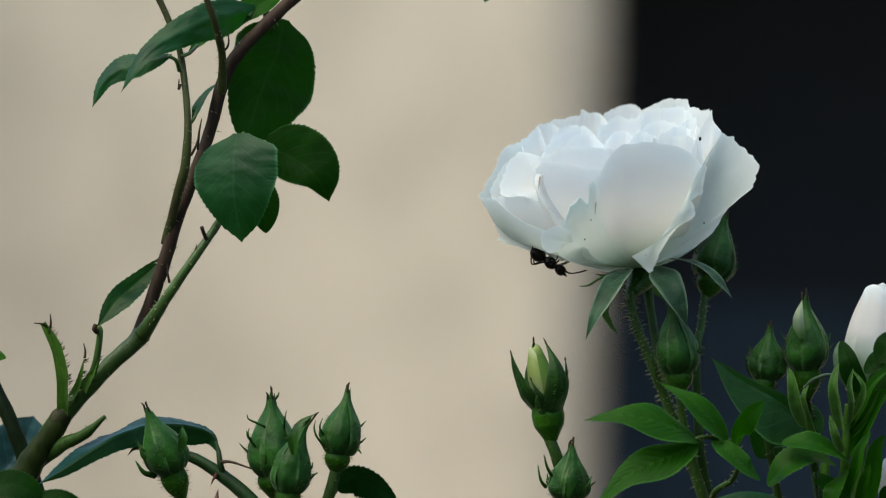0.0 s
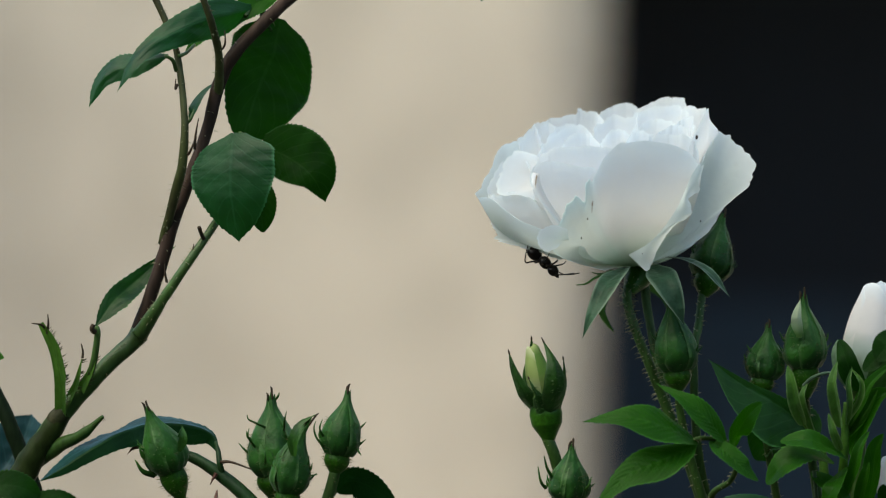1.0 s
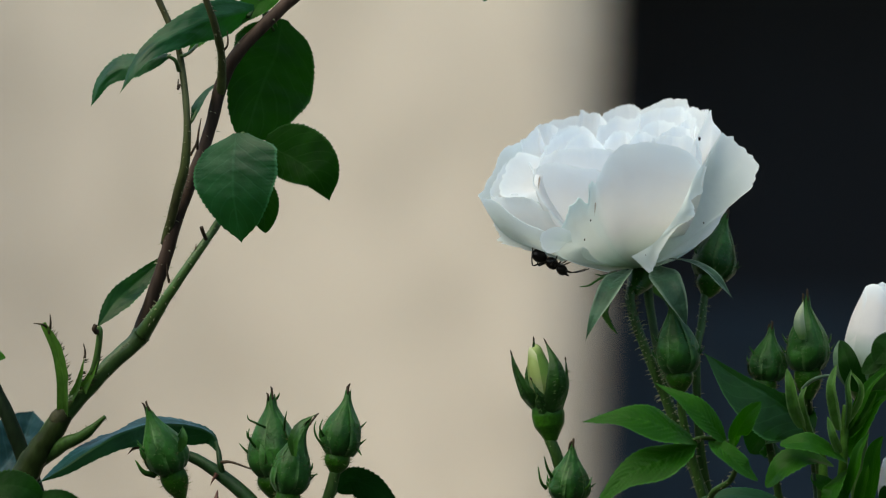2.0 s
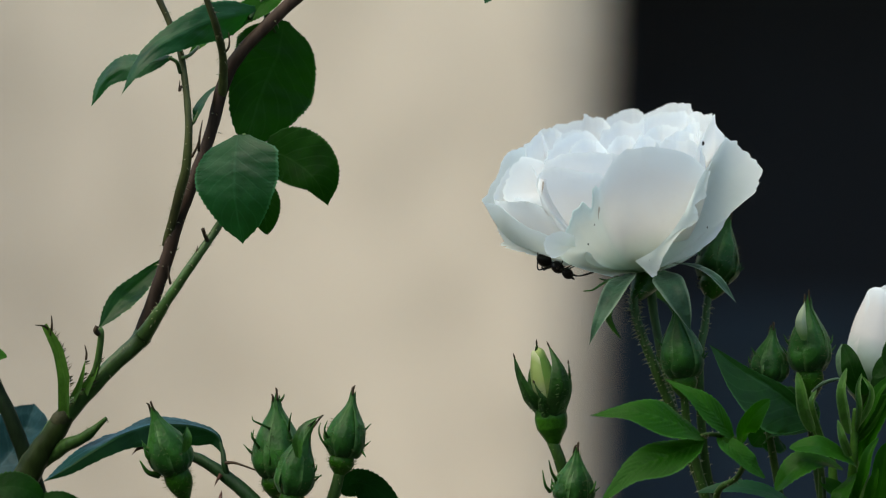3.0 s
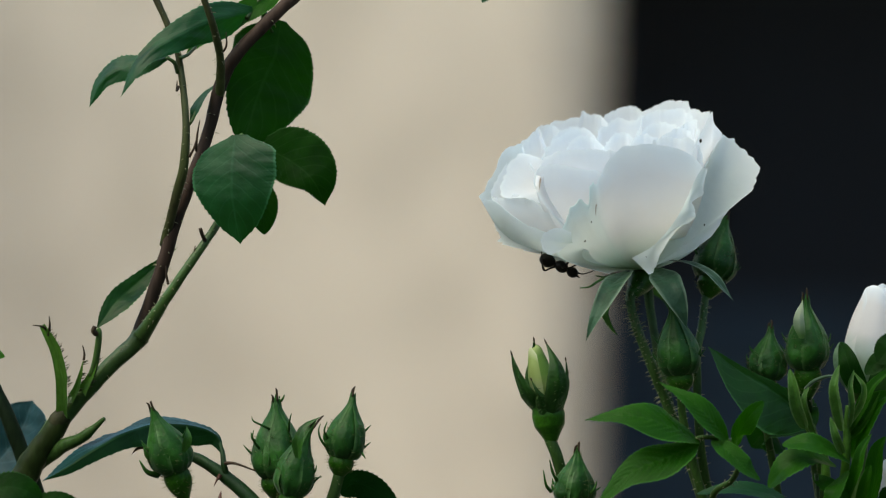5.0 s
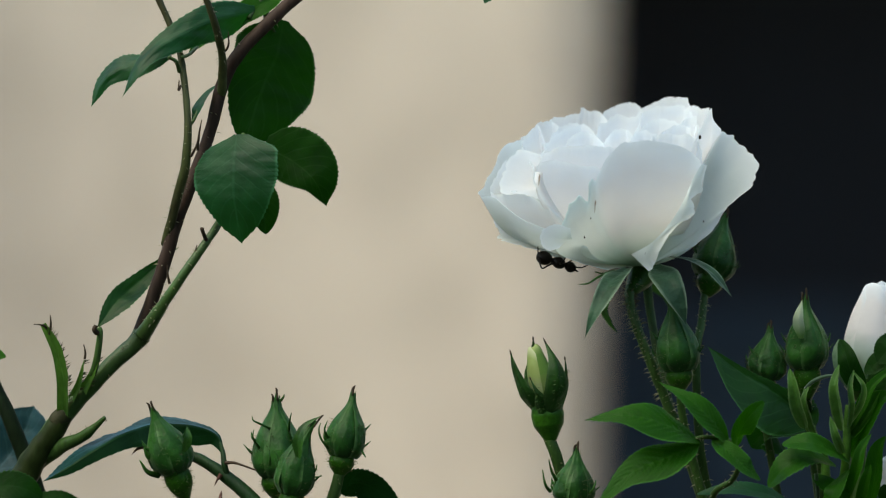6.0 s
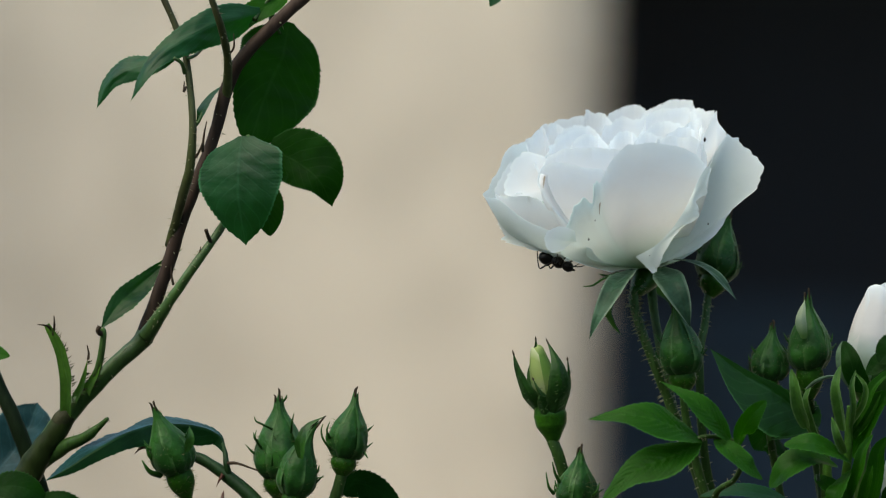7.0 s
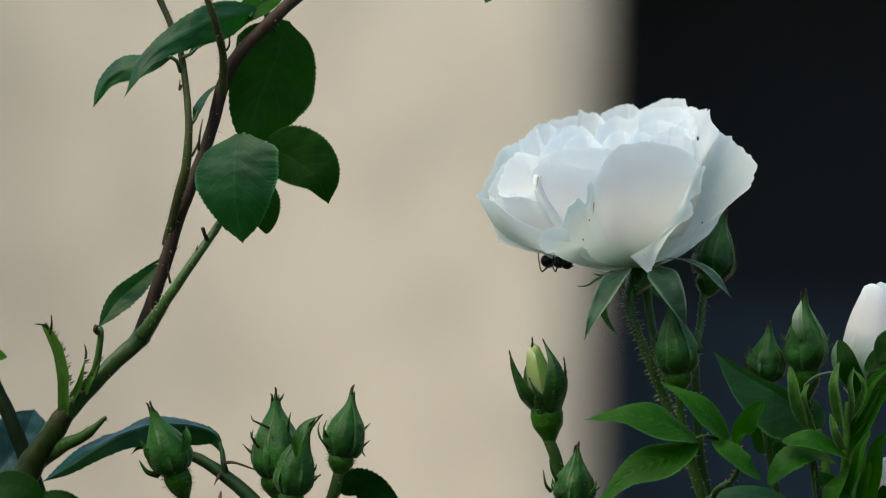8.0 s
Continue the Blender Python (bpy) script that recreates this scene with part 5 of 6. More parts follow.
# ---- young leaves at the foot of the flower ----
def compound_leaf():
    root = thing("rose_leaf", spot(1268, 905, -20), "fresh green rose leaf of several toothed leaflets", "leaf")
    rachis = [spot(1228, 778, -28), spot(1245, 774, -28), spot(1272, 776, -27), spot(1300, 786, -26), spot(1310, 815, -22), spot(1296, 850, -16), spot(1262, 878, -10), spot(1262, 960, -4)]
    part("leaf_stalk", tube(rachis, [3 * U, 4 * U, 4 * U, 4 * U, 4.5 * U, 5 * U, 6 * U, 8 * U], 40, 10), STEM, root)
    lower_stem(root, rachis[-1], ground_at(0.08, 0.0), 9 * U, 18 * U)
    tagged(part("bristles", bristles(rachis, [4 * U, 5 * U, 7 * U, 9 * U], 50, 7 * U, 61), HAIR, root, "fine glandular bristles"), kind="stuff")
    for pts, w, f, kw in (
            ([(1238, 782, -28), (1180, 752, -34), (1110, 736, -36), (1033, 744, -34)], 27, (-0.15, -0.66, 0.72), dict(fold=0.12, cup=0.1, ribs=0.18, half=((4, 18, 26, 27, 23, 14, 7, 0), (4, 20, 27, 27, 22, 15, 8, 0)))),
            ([(1236, 786, -28), (1180, 810, -34), (1110, 842, -36), (1048, 905, -36)], 28, (-0.25, -0.72, 0.55), dict(fold=0.18, cup=0.1, ribs=0.30, half=((3, 20, 28, 30, 26, 18, 9, 0), (3, 20, 28, 29, 25, 17, 8, 0)))),
            ([(1210, 788, -26), (1180, 796, -25), (1148, 798, -24)], 15, (-0.1, -0.5, 0.85), dict()),
            ([(1290, 782, -27), (1258, 742, -30), (1215, 704, -30), (1163, 675, -26)], 20, (0.35, -0.72, 0.55), dict(fold=0.15, ribs=0.22, half=((3, 14, 18, 18, 15, 10, 5, 0), (3, 15, 20, 20, 17, 11, 5, 0)))),
            ([(1304, 790, -26), (1308, 768, -29), (1326, 738, -30), (1352, 710, -28)], 20, (0.5, -0.78, 0.2), dict(fold=0.2)),
            ([(1262, 778, -27), (1290, 800, -32), (1318, 826, -34), (1346, 850, -32)], 23, (0.15, -0.6, 0.75), dict(fold=0.15, ribs=0.22))):
        leaf_on(root, pts, w, f, LEAF_YOUNG, teeth=18, tooth=0.06, shape=(0.6, 0.7), wave=0.08, crumple=0.02, n=144, m=10, **kw)
    return root


COMPOUND = compound_leaf()


def big_dark_leaf():
    root = thing("rose_leaf", spot(1440, 905, 20), "dark broad rose leaf in the shade of the bush", "leaf")
    st = [spot(1448, 770, 4), spot(1462, 840, 12), spot(1470, 960, 20)]
    part("leaf_stalk", tube(st, [5 * U, 6 * U, 8 * U], 16, 8), STEM, root)
    lower_stem(root, st[-1], ground_at(0.15, 0.04), 8 * U, 18 * U)
    leaf_on(root, [(1446, 768, 4), (1395, 722, 1), (1325, 682, -1), (1257, 632, -1)], 62, (0.2, -0.92, 0.18), LEAF_MID, teeth=22, tooth=0.05, fold=0.3, half=((10, 40, 62, 70, 66, 52, 34, 16, 0), (4, 10, 14, 16, 15, 12, 9, 5, 0)))
    leaf_on(root, [(1420, 915, 0), (1370, 892, -4), (1310, 884, -6), (1245, 895, -6)], 20, (0.0, -0.6, 0.8), LEAF, teeth=18)
    part("leaf_stalk", tube([spot(1466, 930, 18), spot(1445, 925, 8), spot(1420, 915, 0)], [6 * U, 4 * U, 3 * U], 10, 8), STEM, root)
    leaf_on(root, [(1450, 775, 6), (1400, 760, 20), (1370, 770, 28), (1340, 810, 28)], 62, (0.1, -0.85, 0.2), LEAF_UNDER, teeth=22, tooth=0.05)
    return root


BIG_LEAF = big_dark_leaf()


def young_shoot():
    root = thing("rose_shoot", spot(1495, 910, -6), "fresh green shoot with unfolding leaflets", "rose shoot")
    main = [spot(1478, 960, -6), spot(1488, 880, -8), spot(1496, 810, -10), spot(1498, 750, -10), spot(1500, 715, -10)]
    part("stem", tube(main, [10 * U, 9 * U, 8 * U, 7 * U, 5 * U], 30, 10), SHOOT, root)
    lower_stem(root, main[0], ground_at(0.13, 0.0), 10 * U, 20 * U)
    side = [spot(1482, 930, -4), spot(1462, 850, -4), spot(1456, 800, -4), spot(1425, 750, -6)]
    part("stem", tube(side, [10 * U, 9 * U, 7 * U, 5 * U], 30, 10), SHOOT, root)
    part("leaf_stalk", tube([spot(1424, 686, -4), spot(1440, 672, -6), spot(1462, 664, -6), spot(1480, 664, -4)], [3 * U, 3.5 * U, 3 * U, 2 * U], 14, 8), SEPAL_PALE, root)
    part("leaf_stalk", tube([spot(1425, 752, -6), spot(1420, 720, -6), spot(1424, 686, -4)], [5 * U, 4 * U, 3 * U], 12, 8), SHOOT, root)
    part("leaf_stalk", tube([spot(1443, 836, -12), spot(1445, 860, -12), spot(1448, 900, -10)], [3.5 * U, 3.5 * U, 3.5 * U], 12, 8), SEPAL_PALE, root, "pale young stalk")
    for pts, w, f, mat in (
            ([(1424, 755, -8), (1410, 718, -11), (1403, 680, -12), (1396, 650, -11)], 20, (-0.3, -0.9, 0.2), YOUNG_LEAFLET),
            ([(1450, 785, -6), (1434, 742, -9), (1424, 706, -10), (1431, 682, -9)], 15, (-0.6, -0.7, 0.2), YOUNG_LEAFLET),
            ([(1490, 760, -12), (1482, 715, -15), (1477, 680, -16), (1484, 643, -14)], 20, (-0.5, -0.8, 0.2), YOUNG_LEAFLET),
            ([(1500, 755, -12), (1504, 715, -15), (1502, 680, -15), (1510, 652, -14)], 11, (0.4, -0.9, 0.1), YOUNG_LEAFLET),
            ([(1500, 750, -10), (1522, 712, -13), (1526, 682, -14), (1508, 655, -13)], 10, (0.2, -0.9, 0.3), YOUNG_LEAFLET),
            ([(1502, 762, -8), (1525, 720, -10), (1545, 680, -10), (1590, 640, -8)], 20, (-0.3, -0.8, 0.5), LEAF_YOUNG),
            ([(1500, 775, -8), (1528, 740, -8), (1556, 690, -8)], 26, (-0.3, -0.85, 0.45), LEAF_YOUNG),
            ([(1490, 800, -14), (1478, 770, -17), (1468, 735, -16)], 14, (-0.2, -0.9, 0.3), YOUNG_LEAFLET),
            ([(1500, 880, -12), (1516, 830, -16), (1524, 795, -16), (1541, 766, -14)], 19, (-0.3, -0.85, 0.45), LEAF_YOUNG),
            ([(1520, 900, -8), (1532, 850, -10), (1540, 820, -10)], 18, (-0.3, -0.85, 0.45), LEAF_YOUNG),
            ([(1504, 806, -6), (1528, 752, -8), (1552, 712, -8), (1580, 694, -8)], 40, (-0.3, -0.85, 0.45), LEAF_YOUNG),
            ([(1536, 900, -2), (1546, 850, -4), (1552, 800, -4), (1566, 770, -4)], 30, (-0.3, -0.85, 0.45), LEAF_YOUNG)):
        leaf_on(root, pts, w * 0.58, f, mat, name="young_leaflet", teeth=12, tooth=0.05, fold=0.7, shape=(0.35, 0.7), n=48, m=4)
    for pts, w, f in (([(1502, 818, -14), (1470, 796, -18), (1430, 782, -20), (1383, 784, -18)], 27, (-0.1, -0.6, 0.8)), ([(1478, 822, -10), (1430, 806, -16), (1390, 824, -18), (1358, 860, -16)], 30, (-0.2, -0.65, 0.7)),
                      ([(1440, 838, -10), (1470, 862, -14), (1510, 895, -14)], 20, (0.1, -0.6, 0.75)), ([(1500, 830, -12), (1478, 862, -20), (1462, 905, -20)], 20, (-0.6, -0.7, 0.3)), ([(1556, 620, -4), (1550, 640, -6), (1530, 660, -6)], 16, (0, -0.8, 0.5)),
                      ([(1600, 590, -4), (1575, 612, -8), (1552, 640, -8)], 26, (0, -0.8, 0.5))):
        leaf_on(root, pts, w, f, LEAF_UNDER if pts[0][1] < 700 else LEAF_YOUNG, teeth=14, tooth=0.10, shape=(0.6, 0.6))
    return root


SHOOT_THING = young_shoot()


# ---- the ant under the petals ----
def black_ant():
    """Its body lies along +x (head) in its own space, hanging below the petal."""
    root = thing("ant", (0, 0, 0), "black ant clinging to the underside of a white petal", "ant")

    def ball(name, x, z, rx, ry, rz, tilt=0.0):
        bm = bmesh.new()
        bmesh.ops.create_icosphere(bm, subdivisions=3, radius=1.0, matrix=Matrix.Translation((x * U, 0, z * U)) @ Matrix.Rotation(radians(tilt), 4, "Y") @ Matrix.Diagonal((rx * U, ry * U, rz * U, 1)))
        for v in bm.verts:
            f = (v.co.x / U - x) / rx
            v.co.y *= 1 - 0.18 * f
        return part(name, bm, CHITIN, root)

    ball("abdomen", -26, 1, 15, 12.5, 12.5)
    ball("petiole", -10, 1, 4, 3.5, 5.5)
    ball("thorax", 1, 1, 13, 9.5, 10.5, 8)
    ball("neck", 14, 0, 4, 3, 3)
    head = ball("head", 23, 0, 11, 10, 9.5, 10)
    for y in (-1, 1):
        part("mandible", tube([(31 * U, y * 3 * U, -2 * U), (36 * U, y * 3.5 * U, -3 * U), (39 * U, y * 0.8 * U, -3 * U)], [2 * U, 1.6 * U, 0.6 * U], 8, 6), CHITIN, head)
        part("antenna", tube([(31 * U, y * 5 * U, 3 * U), (41 * U, y * 10 * U, 5 * U), (51 * U, y * (13 + 2 * y) * U, 13 * U), (62 * U, y * (9 + 4 * y) * U, 25 * U)], [1.1 * U, 1.0 * U, 0.9 * U, 0.9 * U], 16, 6), CHITIN, head)
        for line in ([(8, 5, 0), (16, 14, 6), (24, 17, 16), (27, 14, 24)], [(2, 5, 0), (6, 17, 2), (9, 20, 14), (6, 18, 26)], [(-5, 4, 0), (-16, 12, -10), (-25, 16, -17), (-38, 13, 4), (-45, 10, 22)]):
            part("leg", tube([(x * U, y * w * U, z * U) for x, w, z in line], [1.9 * U, 1.6 * U, 1.1 * U, 0.8 * U], 20, 6), CHITIN, root)
    root.matrix_basis = pose(*spot(972, 465, -12))
    return root


ANT = black_ant()


# ---- what moves: the breeze in the bush, and the ant ----
def sway(ob, u, v, d, rows):
    """Rows of seconds, shift across and down in steps of 1/7 mm, and a turn in degrees about the place (u, v, d)."""
    c, home = spot(u, v, d), HOME[ob.name]
    walk(ob, [(t, Matrix.Translation(c + Vector((du * U, 0, -dv * U))) @ Matrix.Rotation(radians(a), 4, "Y") @ Matrix.Translation(home - c)) for t, du, dv, a in rows])


def flutter(leaf, rows):
    """A leaf turns on its stalk: seconds and degrees, in the space of its cane."""
    here = leaf.location.copy()
    walk(leaf, [(t, Matrix.Translation(here) @ Matrix.Rotation(radians(a), 4, "Y")) for t, a in rows])


def drift(leaf, rows):
    """A leaf that lifts in the breeze: seconds, shift across and down in steps of 1/7 mm, in the space of its cane."""
    here = leaf.location.copy()
    walk(leaf, [(t, Matrix.Translation(here + Vector((du * U, 0, -dv * U)))) for t, du, dv in rows])


def crawl(ob, rows):
    """The ant: seconds, place of its middle (u, v), dip of its head and turn about the upright, in degrees."""
    walk(ob, [(t, pose(*spot(u, v + 1, 2), 0, dip, yaw)) for t, u, v, dip, yaw in rows])


def motions():
    sway(ROSE, 1140, 420, 0, [(0, 0.0, 0.0, 0.00), (0.5, -0.7, -1.9, 0.09), (1, -5.8, -2.6, -0.10), (1.5, -2.5, -2.6, -0.20), (3, 5.9, 8.1, -0.19), (3.5, 15.1, 5.0, 0.78), (4, 12.4, 0.9, 0.51), (4.5, 3.9, 5.3, 0.09), (6, -0.8, -3.1, 0.16), (6.5, -1.0, 0.8, -0.07), (7, 7.0, 1.0, 0.38), (7.5, 6.0, -0.8, 0.18), (8, -3.1, -0.3, -0.27)])
    sway(CANE, 250, 500, 0, [(0, 0.0, 0.0, 0.00), (0.5, -2.6, 0.0, -0.23), (1, -4.6, 0.0, -0.19), (1.5, -1.9, -0.4, -0.13), (3, 1.9, 3.1, -0.10), (3.5, 9.8, 6.5, 0.56), (4, 5.3, 6.1, 0.32), (4.5, -2.6, 3.9, -0.27), (6, 0.0, 2.0, -0.00), (6.5, 3.1, 3.5, 0.05), (7, 6.8, 3.8, 0.38), (7.5, 4.6, 3.1, 0.01), (8, 1.5, 1.5, 0.00)])
    sway(LOW_LEAVES, 250, 500, 0, [(0, 0.0, 0.0, 0.00), (0.5, -2.6, 0.0, -0.23), (1, -4.6, 0.0, -0.19), (1.5, -1.9, -0.4, -0.13), (3, 1.9, 3.1, -0.10), (3.5, 9.8, 6.5, 0.56), (4, 5.3, 6.1, 0.32), (4.5, -2.6, 3.9, -0.27), (6, 0.0, 2.0, -0.00), (6.5, 3.1, 3.5, 0.05), (7, 6.8, 3.8, 0.38), (7.5, 4.6, 3.1, 0.01), (8, 1.5, 1.5, 0.00)])
    sway(SPRAY, 450, 850, 0, [(0, 0.0, 0.0, 0.00), (0.5, -2.9, 0.4, 0.16), (1, -1.2, 0.6, 0.59), (1.5, -1.0, 0.6, 0.43), (3, 6.8, 2.6, 0.92), (3.5, 12.3, 6.2, 1.32), (4, 12.4, 5.0, 1.30), (4.5, 5.5, 4.2, 1.32), (6, 6.7, 2.6, 1.00), (6.5, 5.8, 4.5, 0.82), (7, 10.4, 3.5, 1.32), (7.5, 10.6, 2.7, 1.45), (8, 5.8, 1.8, 0.79)])
    sway(HALF_OPEN, 960, 700, 0, [(0, 0.0, 0.0, 0.00), (0.5, 0.0, -0.8, 0.00), (1, -3.8, -1.6, 0.00), (1.5, -1.5, -2.4, 0.00), (3, 5.4, 5.4, 0.00), (3.5, 10.0, 0.8, 0.00), (4, 8.5, -2.4, 0.00), (4.5, 3.9, 0.8, 0.00), (6, -0.8, -0.8, 0.00), (6.5, -0.8, 0.0, 0.00), (7, 3.9, 0.0, 0.00), (7.5, 5.4, -2.4, 0.00), (8, -2.2, 0.0, 0.00)])
    sway(BUD_FRONT, 1197, 610, 4, [(0, 0.0, 0.0, 0.00), (0.5, 0.0, -1.5, 0.00), (1, -3.0, -3.0, 0.00), (1.5, -1.5, -3.0, 0.00), (3, 7.7, 7.7, 0.00), (3.5, 12.3, 6.1, 0.00), (4, 10.8, 1.6, 0.00), (4.5, 4.6, 6.1, 0.00), (6, 0.0, -3.0, 0.00), (6.5, 0.0, 0.0, 0.00), (7, 6.2, 1.6, 0.00), (7.5, 6.2, -1.5, 0.00), (8, -1.5, 0.0, 0.00)])
    sway(BUD_BEHIND, 1262, 440, 44, [(0, 0.0, 0.0, 0.00), (0.5, 0.0, 0.0, 0.00), (1, -4.5, -1.5, 0.00), (1.5, -1.5, -1.5, 0.00), (3, 6.2, 3.1, 0.00), (3.5, 13.8, 3.1, 0.00), (4, 10.8, 1.6, 0.00), (4.5, 4.6, 3.1, 0.00), (6, 0.0, -1.5, 0.00), (6.5, 0.0, 0.0, 0.00), (7, 6.2, 0.0, 0.00), (7.5, 6.2, 0.0, 0.00), (8, -1.5, -1.5, 0.00)])
    sway(BUD_PAIR_A, 1425, 600, 20, [(0, 0.0, 0.0, 0.00), (0.5, 0.0, 0.0, 0.00), (1, -3.1, -1.5, 0.00), (1.5, 0.0, 0.0, 0.00), (3, 4.6, 3.1, 0.00), (3.5, 10.7, 1.5, 0.00), (4, 9.2, 0.0, 0.00), (4.5, 3.1, 0.0, 0.00), (6, 0.0, 0.0, 0.00), (6.5, 0.0, 0.0, 0.00), (7, 4.6, 0.0, 0.00), (7.5, 4.6, 0.0, 0.00), (8, -1.5, 0.0, 0.00)])
    sway(BUD_PAIR_B, 1425, 600, 20, [(0, 0.0, 0.0, 0.00), (0.5, 0.0, 0.0, 0.00), (1, -3.1, -1.5, 0.00), (1.5, 0.0, 0.0, 0.00), (3, 4.6, 3.1, 0.00), (3.5, 10.7, 1.5, 0.00), (4, 9.2, 0.0, 0.00), (4.5, 3.1, 0.0, 0.00), (6, 0.0, 0.0, 0.00), (6.5, 0.0, 0.0, 0.00), (7, 4.6, 0.0, 0.00), (7.5, 4.6, 0.0, 0.00), (8, -1.5, 0.0, 0.00)])
    sway(WHITE_BUD, 1520, 620, 12, [(0, 0.0, 0.0, 0.00), (0.5, 0.0, -1.6, 0.00), (1, -3.0, -3.1, 0.00), (1.5, -1.5, -3.1, 0.00), (3, 4.6, 4.6, 0.00), (3.5, 9.2, 4.6, 0.00), (4, 7.7, 1.5, 0.00), (4.5, 3.1, 3.0, 0.00), (6, -1.5, -3.1, 0.00), (6.5, 0.0, 0.0, 0.00), (7, 4.6, 0.0, 0.00), (7.5, 4.6, -1.6, 0.00), (8, -3.0, -1.6, 0.00)])
    sway(LOW_WHITE_BUD, 1520, 620, 12, [(0, 0.0, 0.0, 0.00), (0.5, 0.0, -1.6, 0.00), (1, -3.0, -3.1, 0.00), (1.5, -1.5, -3.1, 0.00), (3, 4.6, 4.6, 0.00), (3.5, 9.2, 4.6, 0.00), (4, 7.7, 1.5, 0.00), (4.5, 3.1, 3.0, 0.00), (6, -1.5, -3.1, 0.00), (6.5, 0.0, 0.0, 0.00), (7, 4.6, 0.0, 0.00), (7.5, 4.6, -1.6, 0.00), (8, -3.0, -1.6, 0.00)])
    sway(DARK_CANE, 30, 800, 14, [(0, 0.0, 0.0, 0.00), (0.5, -2.6, 0.0, 0.00), (1, -3.6, 0.0, 0.00), (1.5, -1.9, 0.0, 0.00), (3, 1.9, -2.0, 0.00), (3.5, 9.8, -5.0, 0.00), (4, 5.3, -4.0, 0.00), (4.5, -2.6, -3.0, 0.00), (6, 0.0, -2.0, 0.00), (6.5, 3.1, -2.0, 0.00), (7, 6.8, -3.0, 0.00), (7.5, 4.6, -2.0, 0.00), (8, 1.5, -1.0, 0.00)])
    drift(BLUE_LEAF, [(0, 0.0, 0.0), (0.5, 0.0, -1.0), (1, 0.0, -3.0), (1.5, 0.0, -7.0), (3, 0.0, -20.0), (3.5, 0.0, -35.0), (4, 0.0, -42.0), (4.5, 0.0, -35.0), (6, 0.0, -16.0), (6.5, 0.0, -18.0), (7, 0.0, -21.0), (7.5, 0.0, -18.0), (8, 0.0, -11.0)])
    flutter(CANE_LEAVES["A"], [(0, 0.0), (0.5, -0.0), (1, 0.4), (1.5, -0.0), (3, 0.0), (3.5, -4.0), (4, -4.2), (4.5, -1.1), (6, -1.2), (6.5, -3.0), (7, -3.0), (7.5, -2.8), (8, -1.7)])
    flutter(CANE_LEAVES["A2"], [(0, 0.0), (0.5, 0.5), (1, 0.2), (1.5, 0.4), (3, 2.0), (3.5, 2.5), (4, 1.5), (4.5, 1.4), (6, 1.2), (6.5, 0.9), (7, 0.6), (7.5, 0.3), (8, 0.2)])
    flutter(CANE_LEAVES["B"], [(0, 0.0), (0.5, -0.3), (1, 0.9), (1.5, -0.8), (3, 2.2), (3.5, 5.2), (4, 2.2), (4.5, 2.3), (6, 2.9), (6.5, 2.0), (7, 1.4), (7.5, 2.3), (8, 1.4)])
    sway(COMPOUND, 1240, 778, -28, [(0, 0.0, 0.0, 0.00), (0.5, 1.0, 0.0, 0.00), (1, -4.0, 2.0, -0.30), (1.5, -13.0, 4.0, -0.60), (1.7, -9.0, 3.0, -0.50), (2.8, 2.0, -2.0, 0.30), (3, 9.0, -5.0, 0.80), (3.1, 1.0, -3.0, 0.60), (3.2, 5.0, -4.0, 0.80), (3.3, 31.0, -10.0, 1.60), (3.4, 5.0, -4.0, 0.80), (3.5, 45.0, -8.0, 3.60), (3.6, -8.0, -2.0, 0.60), (3.7, 30.0, -9.0, 1.60), (3.8, 7.0, -4.0, 1.00), (4, 9.0, -4.0, 0.90), (4.5, 0.0, 0.0, 0.20), (6, 0.0, 0.0, 0.00), (6.5, 2.0, -1.0, 0.10), (7, 4.0, -1.0, 0.00), (7.5, 5.0, -1.0, 0.00), (8, 1.0, -1.0, 0.00)])
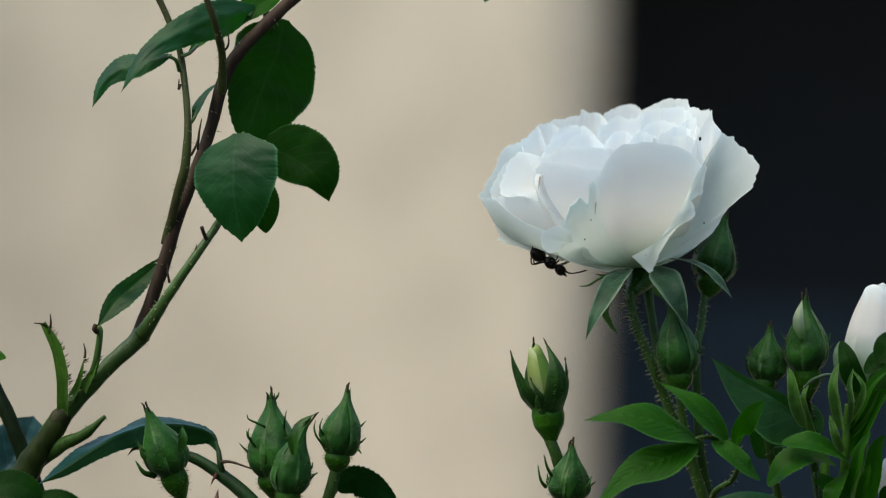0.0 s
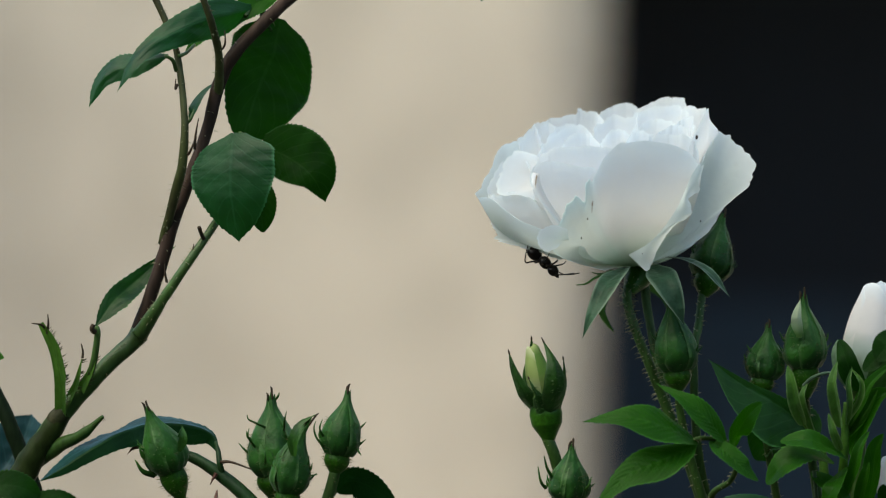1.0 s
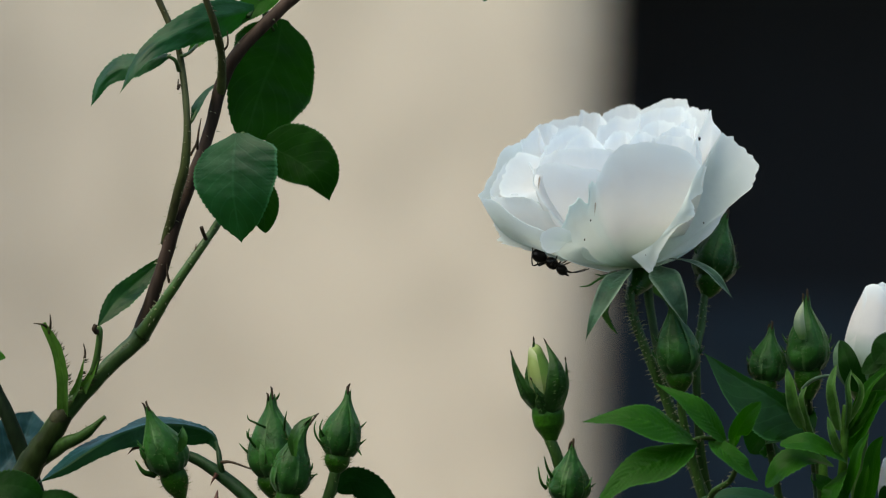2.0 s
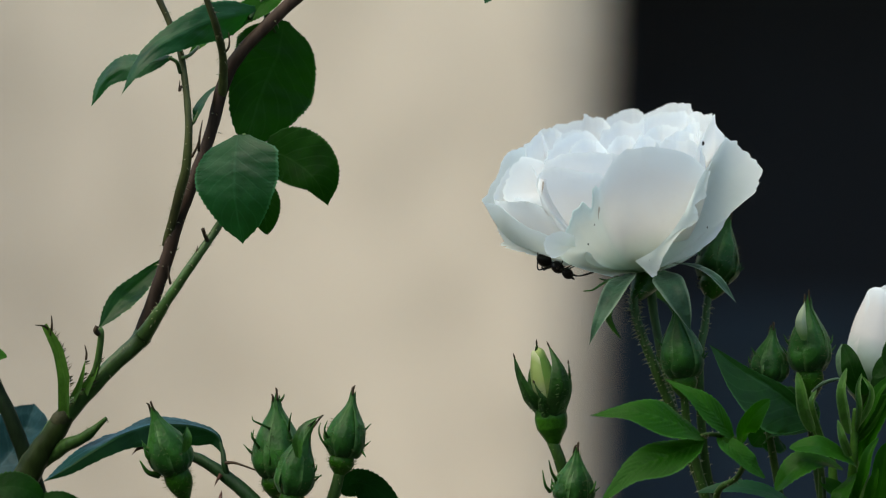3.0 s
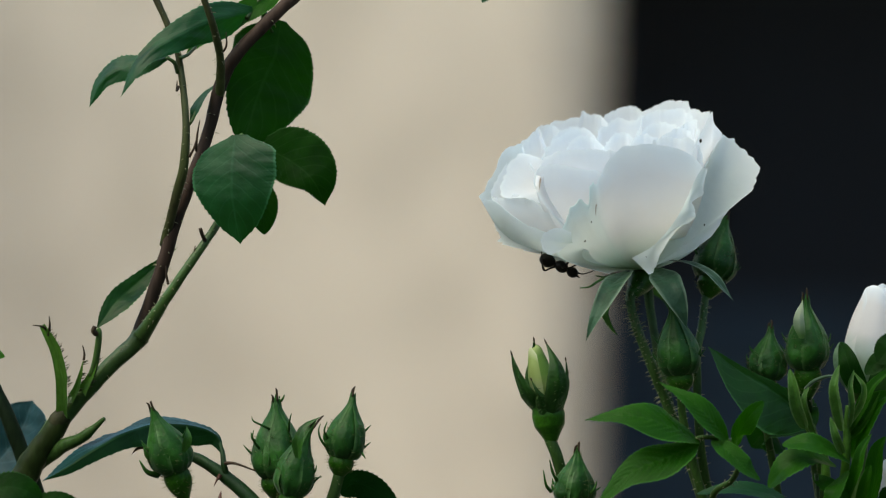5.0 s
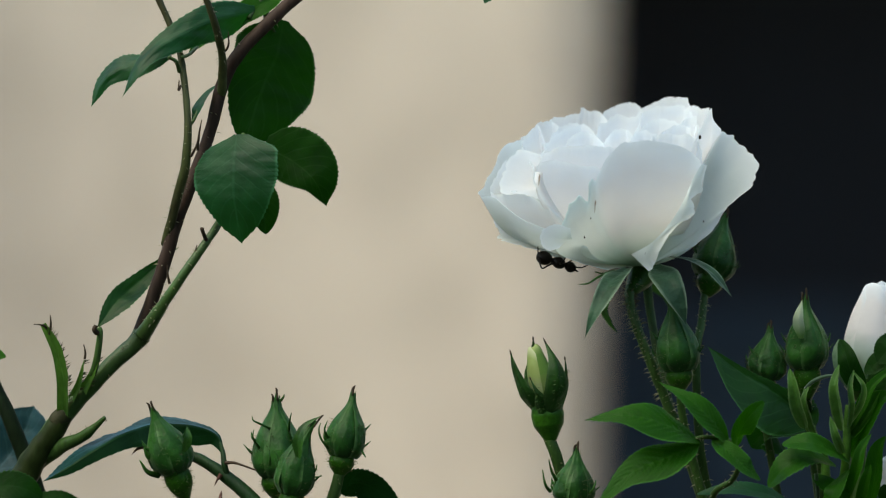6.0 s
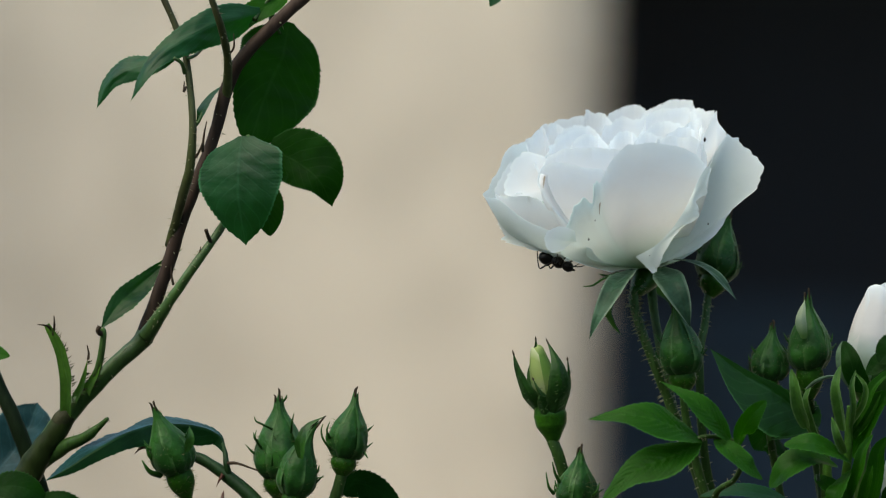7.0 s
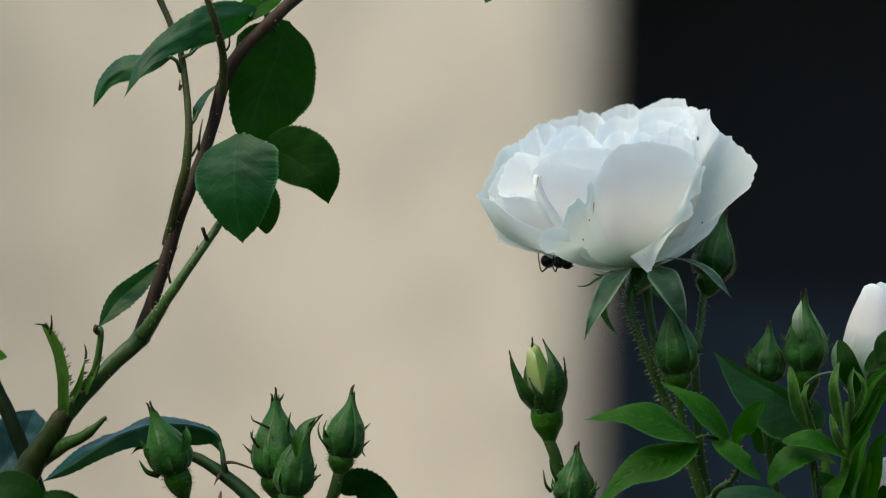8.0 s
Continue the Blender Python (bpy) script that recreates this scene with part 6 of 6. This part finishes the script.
    sway(SHOOT_THING, 1480, 780, -10, [(0, 0.0, 0.0, 0.00), (0.5, 0.0, -2.0, 0.00), (1, -2.0, -3.0, 0.00), (1.5, -15.0, -2.0, -0.40), (1.7, -9.0, 0.0, -0.30), (2.8, 4.0, 6.0, 0.20), (3, 14.0, 8.0, 0.30), (3.1, 4.0, 6.0, 0.00), (3.2, 8.0, 8.0, 0.30), (3.3, 30.0, 9.0, 0.80), (3.4, 8.0, 7.0, 0.40), (3.5, 48.0, 9.0, 1.00), (3.6, 0.0, 6.0, 0.00), (3.7, 28.0, 9.0, 0.80), (3.8, 9.0, 7.0, 0.30), (4, 10.0, 6.0, 0.30), (4.5, 2.0, 4.0, 0.00), (6, 1.0, 2.0, 0.00), (6.5, 2.0, 5.0, 0.00), (7, 4.0, 3.0, 0.00), (7.5, 6.0, 1.0, 0.00), (8, 1.0, -3.0, 0.00)])
    sway(LOW_BUD, 1005, 840, -8, [(0, 0.0, 0.0, 0.00), (0.5, 0.0, 1.0, 0.00), (1, 0.0, 2.0, 0.00), (1.5, 0.0, 2.0, 0.00), (3, 8.0, 9.0, 0.50), (3.5, 17.0, 18.0, 1.00), (4, 14.0, 14.0, 0.80), (4.5, 11.0, 10.0, 0.50), (6, 8.0, 8.0, 0.40), (6.5, 9.0, 9.0, 0.40), (7, 14.0, 12.0, 0.60), (7.5, 12.0, 11.0, 0.50), (8, 9.0, 8.0, 0.40)])
    sway(BIG_LEAF, 1350, 720, 20, [(0, 0.0, 0.0, 0.00), (0.5, 2.0, 2.0, 0.00), (1, -4.0, 4.0, 0.00), (1.5, -15.0, 0.0, 0.00), (2.8, -6.0, -18.0, 1.50), (3, -6.0, -20.0, 1.80), (3.3, 25.0, -24.0, 2.00), (3.4, 6.0, -22.0, 2.00), (3.5, 47.0, -27.0, 2.00), (3.6, 2.0, -22.0, 2.00), (3.7, 26.0, -22.0, 2.00), (3.8, 4.0, -18.0, 1.60), (4, -2.0, -18.0, 1.50), (4.5, -8.0, -18.0, 1.40), (6, -8.0, -17.0, 1.40), (6.5, -9.0, -16.0, 1.30), (7, -4.0, -14.0, 1.20), (7.5, 0.0, -14.0, 1.20), (8, 2.0, -10.0, 0.90)])
    crawl(ANT, [(0, 972.8, 464.8, 33.1, -9.3), (0.5, 968.6, 465.8, 35.1, -29.6), (1, 963.5, 464.3, 37.6, -31.8), (1.5, 969.2, 463.2, 32.0, -24.9), (3, 985.3, 472.7, 28.6, -15.5), (3.5, 992.3, 467.1, 25.5, -20.3), (4, 1000.9, 465.5, 21.0, -14.6), (4.5, 996.4, 474.2, 26.6, -8.5), (6, 987.5, 465.0, 18.1, -0.0), (6.5, 985.5, 468.0, 18.1, -0.0), (7, 987.2, 464.4, 16.7, -36.6), (7.5, 992.8, 459.2, 12.1, -56.6), (8, 988.0, 464.6, 5.0, -49.0)])


motions()
